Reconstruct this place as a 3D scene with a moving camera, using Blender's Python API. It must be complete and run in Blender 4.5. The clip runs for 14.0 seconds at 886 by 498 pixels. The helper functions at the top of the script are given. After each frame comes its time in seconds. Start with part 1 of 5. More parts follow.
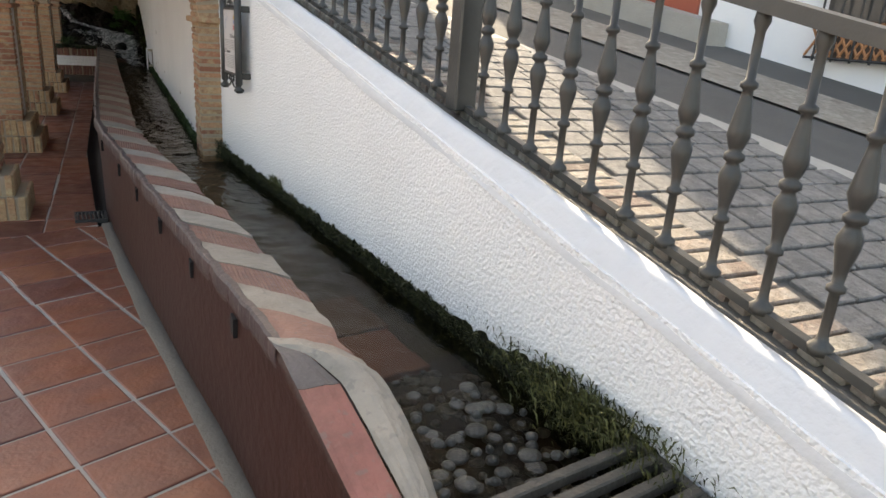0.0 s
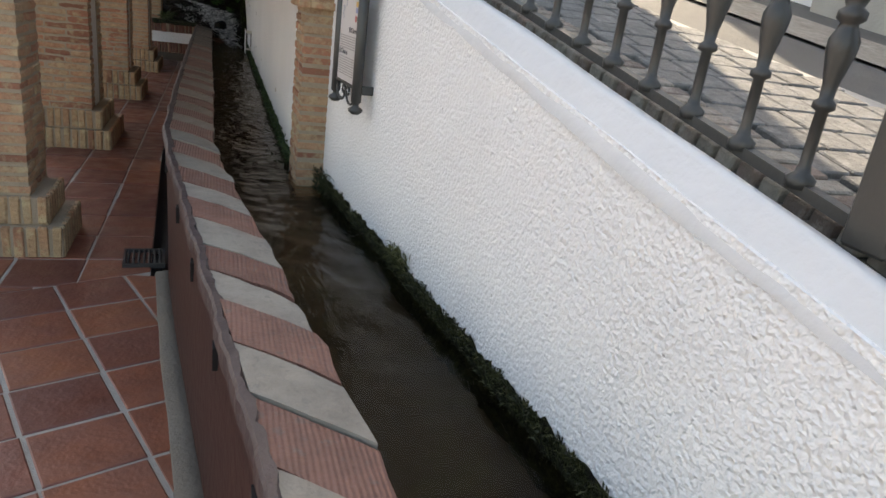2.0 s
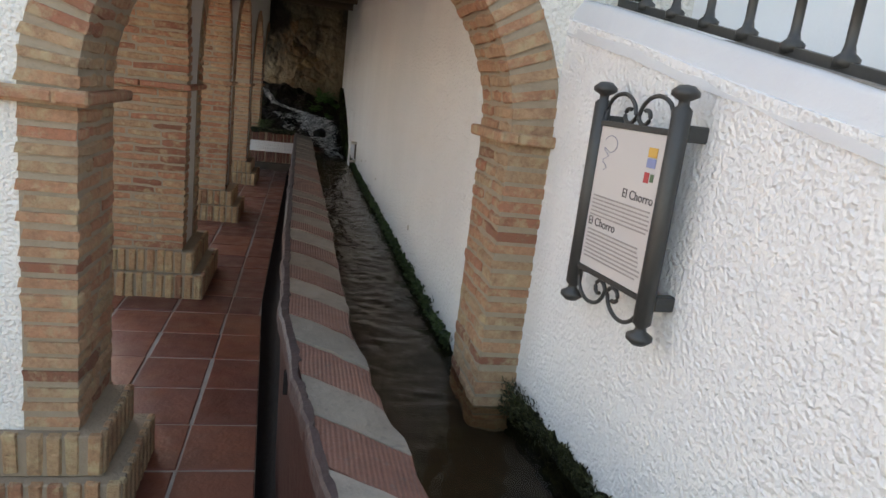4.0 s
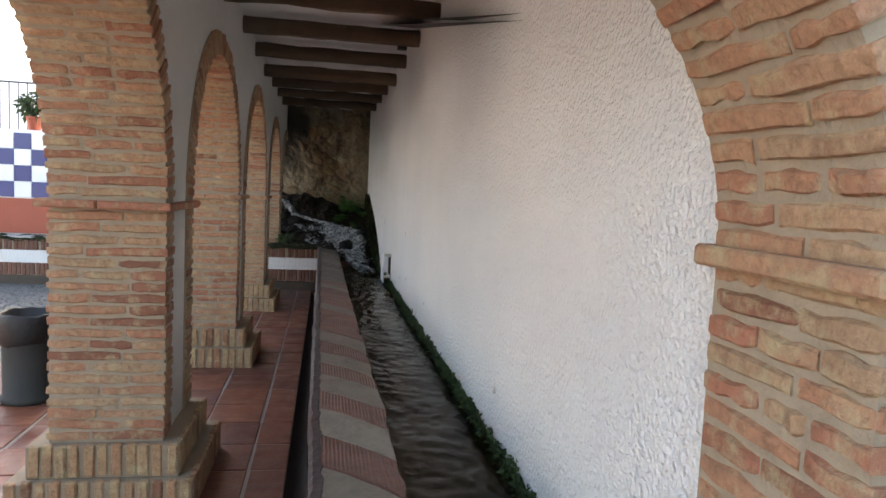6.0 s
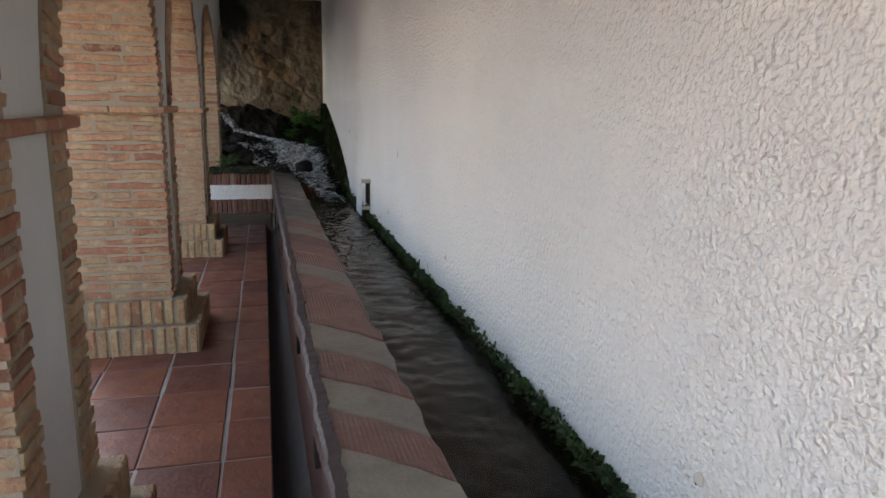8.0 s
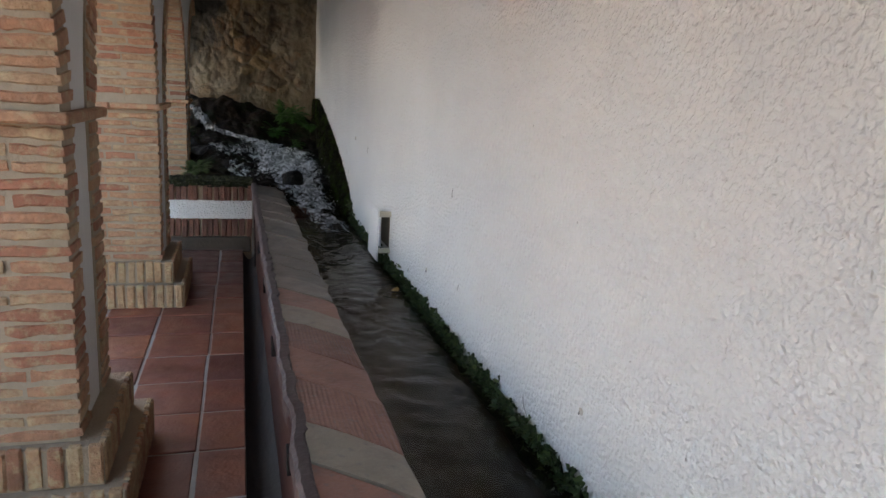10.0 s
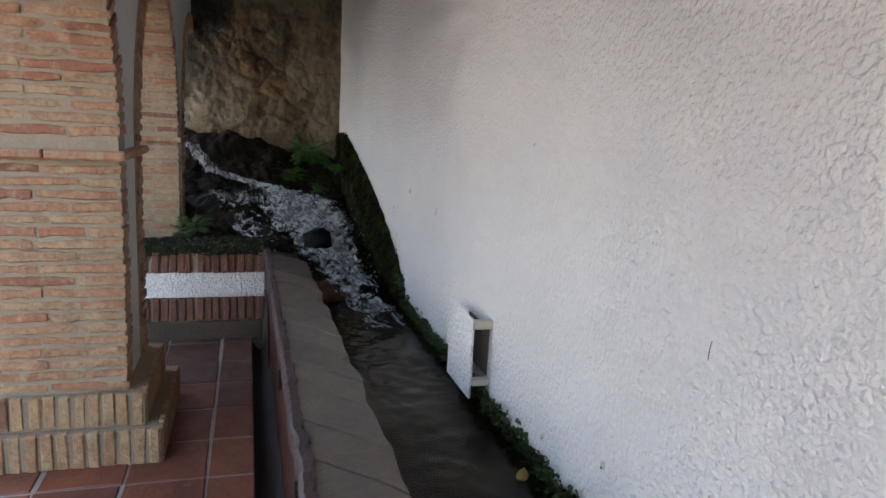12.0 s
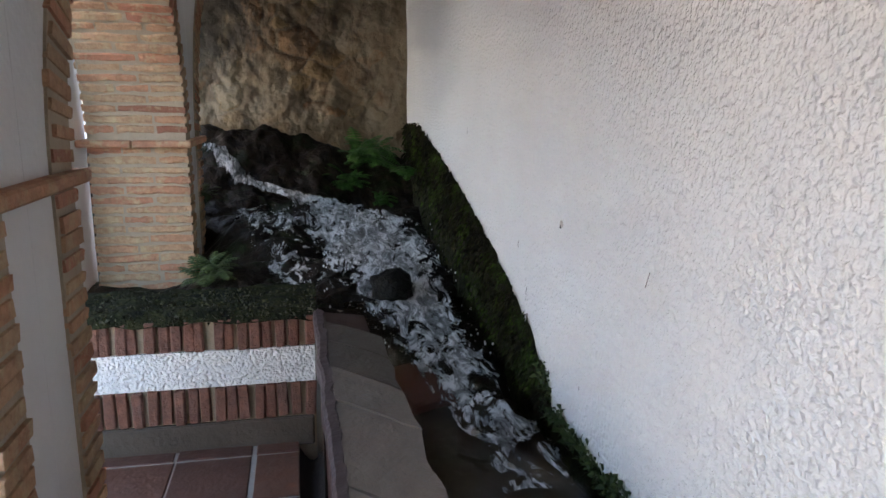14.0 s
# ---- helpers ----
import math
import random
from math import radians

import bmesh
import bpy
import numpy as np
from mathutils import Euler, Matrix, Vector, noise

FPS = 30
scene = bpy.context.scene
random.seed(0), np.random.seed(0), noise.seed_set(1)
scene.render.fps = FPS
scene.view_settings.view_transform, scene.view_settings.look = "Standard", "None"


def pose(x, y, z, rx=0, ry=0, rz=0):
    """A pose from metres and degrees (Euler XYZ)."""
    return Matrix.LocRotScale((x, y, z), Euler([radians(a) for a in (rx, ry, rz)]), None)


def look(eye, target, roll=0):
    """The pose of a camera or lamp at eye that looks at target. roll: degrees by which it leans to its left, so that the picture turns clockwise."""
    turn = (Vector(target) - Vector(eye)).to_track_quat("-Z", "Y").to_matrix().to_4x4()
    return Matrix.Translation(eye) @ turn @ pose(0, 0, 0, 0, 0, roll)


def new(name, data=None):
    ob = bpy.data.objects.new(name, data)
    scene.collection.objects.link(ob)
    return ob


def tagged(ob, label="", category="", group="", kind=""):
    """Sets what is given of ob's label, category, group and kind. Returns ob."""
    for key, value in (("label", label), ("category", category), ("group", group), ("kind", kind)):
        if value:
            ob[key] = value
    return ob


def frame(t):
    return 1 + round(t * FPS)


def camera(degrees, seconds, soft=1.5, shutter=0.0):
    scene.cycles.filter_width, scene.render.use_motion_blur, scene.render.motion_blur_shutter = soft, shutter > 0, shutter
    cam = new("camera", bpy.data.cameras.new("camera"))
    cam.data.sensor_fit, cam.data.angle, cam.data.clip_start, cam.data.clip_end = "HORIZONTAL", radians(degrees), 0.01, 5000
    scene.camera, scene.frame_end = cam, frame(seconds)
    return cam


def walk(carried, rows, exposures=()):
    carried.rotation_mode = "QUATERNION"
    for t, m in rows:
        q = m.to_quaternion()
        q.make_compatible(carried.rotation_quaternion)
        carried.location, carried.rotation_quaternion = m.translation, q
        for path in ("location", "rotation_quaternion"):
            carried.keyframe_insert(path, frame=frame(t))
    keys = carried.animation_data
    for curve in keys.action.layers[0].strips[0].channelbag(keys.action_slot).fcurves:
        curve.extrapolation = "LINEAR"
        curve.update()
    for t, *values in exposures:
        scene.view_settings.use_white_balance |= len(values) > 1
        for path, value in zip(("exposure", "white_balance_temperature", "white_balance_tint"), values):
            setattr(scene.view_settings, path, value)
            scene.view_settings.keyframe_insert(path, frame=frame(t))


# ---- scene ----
cam = camera(66.6, 14.0)
PATH = [
    (0, (0.584, 0.362, 1.395), (1.431, 2.06, 0.762), 4.4),
    (0.5, (0.688, 0.719, 1.362), (1.419, 2.399, 0.561), 5.2),
    (1, (0.714, 1.087, 1.346), (1.435, 2.755, 0.511), 7.9),
    (1.5, (0.732, 1.403, 1.351), (1.429, 3.091, 0.535), 8.4),
    (2, (0.719, 1.82, 1.382), (1.359, 3.59, 0.705), 7.8),
    (2.5, (0.643, 2.181, 1.361), (1.256, 3.971, 0.712), 8.3),
    (3, (0.603, 2.541, 1.368), (1.192, 4.337, 0.712), 8.6),
    (3.5, (0.565, 2.901, 1.388), (1.061, 4.753, 0.819), 7.7),
    (3.8, (0.52, 3.156, 1.383), (0.979, 5.028, 0.851), 7.1),
    (4, (0.484, 3.284, 1.41), (0.915, 5.185, 0.964), 6.9),
    (4.2, (0.474, 3.41, 1.44), (0.874, 5.333, 1.061), 5.3),
    (6.3, (0.443, 4.851, 1.377), (0.765, 6.817, 1.207), 2.0),
    (6.5, (0.434, 5.001, 1.373), (0.721, 6.969, 1.163), 1.5),
    (7, (0.41, 5.401, 1.345), (0.77, 7.349, 1.066), 0.5),
    (7.2, (0.372, 5.529, 1.337), (0.782, 7.46, 1.011), 0.3),
    (9.3, (0.28, 7.152, 1.361), (0.866, 9.012, 0.916), 3.3),
    (9.5, (0.267, 7.29, 1.386), (0.86, 9.149, 0.944), 3.8),
    (10, (0.294, 7.711, 1.392), (0.868, 9.576, 0.955), 3.6),
    (10.5, (0.286, 8.039, 1.407), (0.845, 9.916, 1.003), 3.3),
    (11, (0.306, 8.474, 1.422), (0.778, 10.379, 1.04), 2.0),
    (11.5, (0.266, 8.883, 1.418), (0.78, 10.781, 1.053), 2.9),
    (12, (0.281, 9.316, 1.41), (0.839, 11.202, 1.049), 3.0),
    (12.5, (0.321, 9.753, 1.411), (0.88, 11.638, 1.045), 2.6),
    (13, (0.317, 10.217, 1.435), (0.86, 12.1, 1.036), 2.8),
    (13.5, (0.387, 10.626, 1.384), (0.86, 12.527, 0.981), 1.1),
    (14, (0.335, 10.946, 1.403), (0.751, 12.859, 0.992), 0.8),
]
EXPOSE = [(0.0, 2.03, 8600, 10), (1.0, 2.01, 8500, 10), (3.0, 1.92, 8300, 10), (4.2, 2.22, 8300, 10), (6.5, 2.74, 7450, 9), (7.0, 2.73, 7450, 9), (9.5, 2.88, 7400, 10), (10.5, 2.92, 7300, 9), (11.5, 3.08, 7150, 9), (12.5, 3.03, 7050, 11), (13.5, 3.28, 7050, 11), (14.0, 3.50, 7050, 11)]
walk(cam, [(t, look(eye, target, roll)) for t, eye, target, roll in PATH], EXPOSE)

# ---- daylight ----
SUN_WAY = Vector((0.22, 0.80, 0.56)).normalized()
world = bpy.data.worlds.new("sky")
scene.world = world
world.use_nodes = True
wn = world.node_tree.nodes
sky = wn.new("ShaderNodeTexSky")
sky.sky_type, sky.sun_disc = "NISHITA", False
sky.sun_elevation = math.asin(SUN_WAY.z)
sky.sun_rotation = math.atan2(SUN_WAY.x, SUN_WAY.y)
sky.air_density, sky.dust_density = 1.0, 3.0
world.node_tree.links.new(sky.outputs[0], wn["Background"].inputs[0])
wn["Background"].inputs[1].default_value = 0.15
lamp = bpy.data.lights.new("sun", "SUN")
lamp.energy, lamp.angle, lamp.color = 3.0, radians(0.9), (1.0, 0.94, 0.86)
sun = new("sun", lamp)
sun.matrix_world = look(SUN_WAY * 30, (0, 0, 0))


# ---- materials ----
class Mat:
    """A small builder of node materials."""

    def __init__(self, name, rough=0.7, metal=0.0):
        self.m = bpy.data.materials.new(name)
        self.m.use_nodes = True
        self.t = self.m.node_tree
        self.b = self.t.nodes["Principled BSDF"]
        self.b.inputs["Roughness"].default_value = rough
        self.b.inputs["Metallic"].default_value = metal
        self.co = self.t.nodes.new("ShaderNodeTexCoord").outputs["Object"]

    def world_co(self):
        self.co = self.t.nodes.new("ShaderNodeNewGeometry").outputs["Position"]
        return self

    def stretch(self, sx, sy, sz):
        n = self.t.nodes.new("ShaderNodeMapping")
        n.inputs["Scale"].default_value = (sx, sy, sz)
        self.t.links.new(self.co, n.inputs["Vector"])
        return n.outputs[0]

    def noise(self, scale, detail=4.0, rough=0.55, co=None, warp=0.0):
        n = self.t.nodes.new("ShaderNodeTexNoise")
        n.inputs["Scale"].default_value, n.inputs["Detail"].default_value = scale, detail
        n.inputs["Roughness"].default_value, n.inputs["Distortion"].default_value = rough, warp
        self.t.links.new(co or self.co, n.inputs["Vector"])
        return n.outputs["Fac"]

    def cells(self, scale, co=None, feature="SMOOTH_F1", out="Distance"):
        n = self.t.nodes.new("ShaderNodeTexVoronoi")
        n.feature = feature
        n.inputs["Scale"].default_value = scale
        self.t.links.new(co or self.co, n.inputs["Vector"])
        return n.outputs[out]

    def ramp(self, fac, *stops):
        n = self.t.nodes.new("ShaderNodeValToRGB")
        while len(n.color_ramp.elements) < len(stops):
            n.color_ramp.elements.new(0.5)
        for e, (p, c) in zip(n.color_ramp.elements, stops):
            e.position, e.color = p, (*c, 1) if len(c) == 3 else c
        self.t.links.new(fac, n.inputs[0])
        return n.outputs[0]

    def mix(self, fac, a, b, how="MIX"):
        n = self.t.nodes.new("ShaderNodeMix")
        n.data_type, n.blend_type = "RGBA", how
        for key, v in ((0, fac), (6, a), (7, b)):
            if isinstance(v, (int, float)):
                n.inputs[key].default_value = v
            elif isinstance(v, tuple):
                n.inputs[key].default_value = (*v, 1)
            else:
                self.t.links.new(v, n.inputs[key])
        return n.outputs[2]

    def math(self, how, a, b=0.0):
        n = self.t.nodes.new("ShaderNodeMath")
        n.operation = how
        for key, v in ((0, a), (1, b)):
            if isinstance(v, (int, float)):
                n.inputs[key].default_value = v
            else:
                self.t.links.new(v, n.inputs[key])
        return n.outputs[0]

    def random(self):
        return self.t.nodes.new("ShaderNodeObjectInfo").outputs["Random"]

    def island(self):
        return self.t.nodes.new("ShaderNodeNewGeometry").outputs["Random Per Island"]

    def color(self, c):
        if isinstance(c, tuple):
            self.b.inputs["Base Color"].default_value = (*c, 1)
        else:
            self.t.links.new(c, self.b.inputs["Base Color"])
        return self

    def rough(self, c):
        self.t.links.new(c, self.b.inputs["Roughness"])
        return self

    def bump(self, h, distance, strength=1.0):
        n = self.t.nodes.new("ShaderNodeBump")
        n.inputs["Distance"].default_value, n.inputs["Strength"].default_value = distance, strength
        self.t.links.new(h, n.inputs["Height"])
        self.t.links.new(n.outputs[0], self.b.inputs["Normal"])
        return self


def stucco(name, tint, depth, grain):
    k = Mat(name, 0.62).world_co()
    big, small = k.noise(1.3, 3), k.noise(150, 3, 0.6)
    k.color(k.mix(k.ramp(big, (0.35, (0, 0, 0)), (0.7, (1, 1, 1))), tint, tuple(v * 0.93 for v in tint)))
    dots = k.ramp(k.noise(26, 2, 0.4), (0.79, (0, 0, 0)), (0.81, (0.5, 0.5, 0.5)))
    k.color(k.mix(dots, k.b.inputs["Base Color"].links[0].from_socket, (0.18, 0.16, 0.13)))
    lumps = k.math("MULTIPLY", k.noise(grain, 1.2, 0.4, warp=0.25), 1.7)
    tall = k.math("ADD", lumps, k.math("MULTIPLY", k.noise(grain * 0.33, 1.5), 0.5))
    k.bump(k.math("ADD", tall, k.math("MULTIPLY", small, 0.05)), depth)
    return k.m


def bricks(name, a, b, c, rough=0.85):
    k = Mat(name, rough).world_co()
    r = k.random()
    base = k.ramp(r, (0.0, tuple(v * 0.86 for v in a)), (0.22, a), (0.5, b), (0.74, tuple((p + q) / 2 for p, q in zip(b, c))), (0.88, c), (1.0, tuple(v * 0.55 for v in c)))
    speck = k.noise(42, 5, 0.7)
    burnt = k.ramp(k.noise(7, 4, 0.6), (0.56, (0, 0, 0)), (0.72, (0.55, 0.55, 0.55)))
    lime = k.ramp(k.noise(15, 5, 0.68), (0.50, (0, 0, 0)), (0.66, (0.62, 0.62, 0.62)))
    tone = k.mix(k.ramp(speck, (0.40, (0, 0, 0)), (0.72, (0.7, 0.7, 0.7))), base, tuple(v * 0.5 for v in b))
    tone = k.mix(burnt, tone, tuple(v * 0.45 for v in c))
    k.color(k.mix(lime, tone, tuple(min(0.46, v * 1.35) for v in a)))
    k.bump(k.math("ADD", k.noise(70, 5, 0.65), k.noise(18, 3)), 0.009)
    return k.m


def plain(name, a, b, scale, rough=0.7, depth=0.003, metal=0.0, fine=40):
    k = Mat(name, rough, metal).world_co()
    k.color(k.mix(k.noise(scale, 5, 0.6), a, b))
    k.bump(k.noise(fine, 4), depth)
    return k.m


STUCCO = stucco("white_stucco", (0.79, 0.785, 0.77), 0.0112, 76)
STREETSIDE = stucco("fine_white_stucco", (0.78, 0.78, 0.775), 0.0058, 84)
CREAM = stucco("cream_stucco", (0.77, 0.745, 0.69), 0.0070, 88)
PLASTER = plain("grey_white_plaster", (0.50, 0.49, 0.47), (0.60, 0.59, 0.57), 3, 0.8, 0.003)
WHITE = plain("smooth_white_render", (0.76, 0.76, 0.77), (0.82, 0.82, 0.82), 4, 0.6, 0.002)
BRICK = bricks("handmade_brick", (0.44, 0.285, 0.168), (0.44, 0.238, 0.136), (0.39, 0.155, 0.092))
SOLDIER = bricks("soldier_brick", (0.43, 0.28, 0.155), (0.41, 0.245, 0.13), (0.36, 0.16, 0.09))
DAMP = bricks("damp_dark_brick", (0.20, 0.085, 0.055), (0.15, 0.07, 0.05), (0.24, 0.095, 0.06), 0.7)
EDGING = bricks("edging_brick", (0.31, 0.285, 0.245), (0.30, 0.26, 0.215), (0.27, 0.20, 0.165))
MORTAR = plain("lime_mortar", (0.39, 0.315, 0.23), (0.26, 0.205, 0.145), 20, 0.95, 0.006, 0, 70)
GROUT = plain("grey_grout", (0.40, 0.365, 0.32), (0.24, 0.215, 0.185), 9, 0.9, 0.003, 0, 80)
CEMENT = plain("worn_cement", (0.30, 0.28, 0.25), (0.42, 0.40, 0.36), 6, 0.8, 0.005, 0, 50)
DARKCEM = plain("stained_cement", (0.10, 0.092, 0.08), (0.18, 0.165, 0.145), 7, 0.85, 0.006, 0, 45)
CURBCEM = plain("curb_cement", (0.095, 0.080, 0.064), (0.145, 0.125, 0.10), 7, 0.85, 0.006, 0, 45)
IRON = plain("grey_painted_iron", (0.036, 0.036, 0.034), (0.062, 0.061, 0.058), 14, 0.42, 0.001, 0.2, 90)
BLACK = plain("black_iron", (0.02, 0.02, 0.021), (0.045, 0.045, 0.047), 20, 0.5, 0.001, 0.3, 90)
TIMBER = plain("dark_rough_timber", (0.055, 0.035, 0.022), (0.12, 0.08, 0.05), 9, 0.9, 0.01, 0, 30)
ASPHALT = plain("asphalt", (0.060, 0.059, 0.057), (0.115, 0.112, 0.106), 5, 0.85, 0.004, 0, 150)
PAVER = bricks("grey_paver", (0.205, 0.198, 0.187), (0.185, 0.178, 0.168), (0.22, 0.21, 0.196))
PEBBLE = bricks("river_pebble", (0.13, 0.13, 0.125), (0.07, 0.07, 0.07), (0.19, 0.185, 0.175), 0.5)
COBBLE = bricks("wet_cobble", (0.085, 0.082, 0.068), (0.028, 0.026, 0.021), (0.12, 0.112, 0.095), 0.35)
RED = plain("oxide_red_render", (0.40, 0.095, 0.05), (0.30, 0.07, 0.04), 4, 0.65, 0.003)


def terracotta():
    k = Mat("terracotta_tile", 0.45).world_co()
    base = k.ramp(k.random(), (0.0, (0.205, 0.062, 0.032)), (0.4, (0.235, 0.080, 0.040)), (0.7, (0.18, 0.056, 0.034)), (1.0, (0.115, 0.036, 0.024)))
    stain = k.ramp(k.noise(4.5, 6, 0.65), (0.38, (0, 0, 0)), (0.62, (1, 1, 1)))
    white = k.ramp(k.noise(11, 5, 0.7), (0.68, (0, 0, 0)), (0.76, (0.55, 0.55, 0.55)))
    c = k.mix(k.math("MULTIPLY", stain, 0.55), base, (0.11, 0.040, 0.030))
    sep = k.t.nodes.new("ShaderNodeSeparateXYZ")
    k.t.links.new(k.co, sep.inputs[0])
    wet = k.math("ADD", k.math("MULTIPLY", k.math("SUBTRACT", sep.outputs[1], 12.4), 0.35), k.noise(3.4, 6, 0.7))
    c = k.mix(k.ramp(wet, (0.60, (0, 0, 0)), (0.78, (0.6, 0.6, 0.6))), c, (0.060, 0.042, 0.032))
    k.color(k.mix(white, c, (0.45, 0.36, 0.30)))
    k.rough(k.ramp(k.noise(7, 4), (0.3, (0.28, 0.28, 0.28)), (0.75, (0.65, 0.65, 0.65))))
    k.bump(k.math("ADD", k.noise(9, 3), k.math("MULTIPLY", k.noise(70, 3), 0.3)), 0.006)
    return k.m


def maroon():
    k = Mat("maroon_paint", 0.5).world_co()
    worn = k.ramp(k.noise(5, 6, 0.7), (0.55, (0, 0, 0)), (0.72, (1, 1, 1)))
    k.color(k.mix(k.math("MULTIPLY", worn, 0.6), (0.034, 0.0110, 0.0080), (0.068, 0.027, 0.020)))
    k.b.inputs["Specular IOR Level"].default_value = 0.3
    k.bump(k.noise(22, 5), 0.006)
    return k.m


def cap_slab(name, a, b, ribs=0.0):
    k = Mat(name, 0.55).world_co()
    r = k.random()
    c = k.mix(r, a, b)
    dirt = k.ramp(k.noise(8, 6, 0.7), (0.42, (0, 0, 0)), (0.68, (1, 1, 1)))
    spots = k.ramp(k.noise(34, 2, 0.5), (0.62, (0, 0, 0)), (0.7, (1, 1, 1)))
    c = k.mix(k.math("MULTIPLY", dirt, 0.6), c, tuple(v * 0.45 for v in a))
    k.color(k.mix(k.math("MULTIPLY", spots, 0.4), c, (0.12, 0.11, 0.10)))
    h = k.math("ADD", k.noise(12, 4), k.math("MULTIPLY", k.noise(80, 3), 0.3))
    if ribs:
        w = k.t.nodes.new("ShaderNodeTexWave")
        w.bands_direction = "X"
        w.inputs["Scale"].default_value, w.inputs["Distortion"].default_value, w.inputs["Detail Scale"].default_value = 26.0, 1.6, 0.8
        k.t.links.new(k.stretch(1, 0.35, 0), w.inputs["Vector"])
        some = k.ramp(k.math("ADD", r, k.math("MULTIPLY", k.noise(3, 2), 0.5)), (0.5, (0, 0, 0)), (0.6, (1, 1, 1)))
        h = k.math("ADD", h, k.math("MULTIPLY", k.math("MULTIPLY", w.outputs["Fac"], some), ribs))
    k.bump(h, 0.008)
    return k.m


TILE, MAROON = terracotta(), maroon()
CAP_RED = cap_slab("brick_cap_slab", (0.25, 0.122, 0.088), (0.185, 0.085, 0.062), 0.24)
CAP_DAMP = cap_slab("damp_cap_slab", (0.20, 0.165, 0.13), (0.145, 0.115, 0.09))
CAP_WET = cap_slab("wet_cap_slab", (0.075, 0.058, 0.042), (0.055, 0.044, 0.034))
CAP_MID = cap_slab("weathered_cap_slab", (0.27, 0.23, 0.18), (0.215, 0.175, 0.13))
CAP_GREY = cap_slab("stone_cap_slab", (0.31, 0.275, 0.23), (0.24, 0.21, 0.17))


def bed_mat():
    k = Mat("silty_bed", 0.8).world_co()
    s = k.noise(3.2, 6, 0.65, warp=0.6)
    c = k.ramp(s, (0.3, (0.030, 0.020, 0.011)), (0.5, (0.044, 0.032, 0.017)), (0.62, (0.046, 0.040, 0.017)), (0.75, (0.066, 0.050, 0.028)))
    k.color(c).bump(k.noise(14, 4), 0.008)
    return k.m


def water_mat():
    k = Mat("stream_water", 0.07).world_co()
    k.b.inputs["Base Color"].default_value = (0.54, 0.44, 0.31, 1)
    k.b.inputs["Transmission Weight"].default_value = 1.0
    k.b.inputs["IOR"].default_value = 1.2
    k.b.inputs["Specular IOR Level"].default_value = 0.3
    flow = k.stretch(1.0, 0.45, 1.0)
    k.bump(k.math("ADD", k.noise(7, 3, 0.5, flow, 0.6), k.math("MULTIPLY", k.noise(19, 2, 0.5, flow, 0.5), 0.35)), 0.014)
    return k.m


def foam_mat():
    k = Mat("white_water", 0.3).world_co()
    way = k.stretch(1.5, 0.62, 0.75)
    streak = k.noise(13, 8, 0.68, way, 1.0)
    k.color(k.ramp(streak, (0.36, (0.035, 0.036, 0.034)), (0.47, (0.20, 0.215, 0.22)), (0.58, (0.74, 0.76, 0.77))))
    n = k.t.nodes.new("ShaderNodeAttribute")
    n.attribute_name = "thin"
    cover = k.math("SUBTRACT", k.noise(9, 8, 0.66, way, 1.4), n.outputs["Fac"])
    k.t.links.new(k.ramp(cover, (0.37, (0, 0, 0)), (0.44, (1, 1, 1))), k.b.inputs["Alpha"])
    k.bump(k.noise(30, 6, 0.65, way, 0.9), 0.05)
    return k.m


def wet_rock():
    k = Mat("wet_mossy_rock", 0.5).world_co()
    k.b.inputs["Specular IOR Level"].default_value = 0.12
    c = k.ramp(k.noise(5, 6, 0.65), (0.35, (0.007, 0.005, 0.0035)), (0.52, (0.021, 0.014, 0.009)), (0.62, (0.011, 0.017, 0.005)), (0.78, (0.042, 0.029, 0.018)))
    k.color(c).bump(k.math("ADD", k.noise(9, 6, 0.65), k.cells(14)), 0.04)
    return k.m


def cliff():
    k = Mat("rubble_stone_face", 0.9).world_co()
    n = k.t.nodes.new("ShaderNodeAttribute")
    n.attribute_name = "stone"
    c = k.ramp(n.outputs["Fac"], (0.0, (0.19, 0.105, 0.045)), (0.35, (0.15, 0.110, 0.065)), (0.5, (0.16, 0.125, 0.080)), (0.75, (0.21, 0.145, 0.072)), (1.0, (0.21, 0.175, 0.12)))
    c = k.mix(k.ramp(k.noise(24, 5, 0.7), (0.45, (0, 0, 0)), (0.7, (0.6, 0.6, 0.6))), c, (0.13, 0.092, 0.05))
    lime = k.ramp(k.noise(3.1, 6, 0.7), (0.5, (0, 0, 0)), (0.66, (0.8, 0.8, 0.8)))
    c = k.mix(lime, c, (0.23, 0.20, 0.15))
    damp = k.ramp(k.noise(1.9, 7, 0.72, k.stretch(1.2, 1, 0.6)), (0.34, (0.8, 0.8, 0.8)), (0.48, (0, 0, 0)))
    # darker towards the upper left corner, with a ragged edge
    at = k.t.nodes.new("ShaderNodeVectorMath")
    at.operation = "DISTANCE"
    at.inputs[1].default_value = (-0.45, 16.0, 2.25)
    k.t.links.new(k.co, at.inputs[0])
    upper_left = k.math("ADD", k.math("MULTIPLY", k.noise(2.6, 6, 0.7, k.stretch(1.3, 1, 0.5)), 1.5), at.outputs["Value"])
    c = k.mix(k.ramp(k.math("MULTIPLY", upper_left, 0.5), (0.66, (0.92, 0.92, 0.92)), (0.80, (0, 0, 0))), c, (0.022, 0.020, 0.016))
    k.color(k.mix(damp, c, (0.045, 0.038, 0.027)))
    k.bump(k.noise(18, 6, 0.65), 0.03)
    return k.m


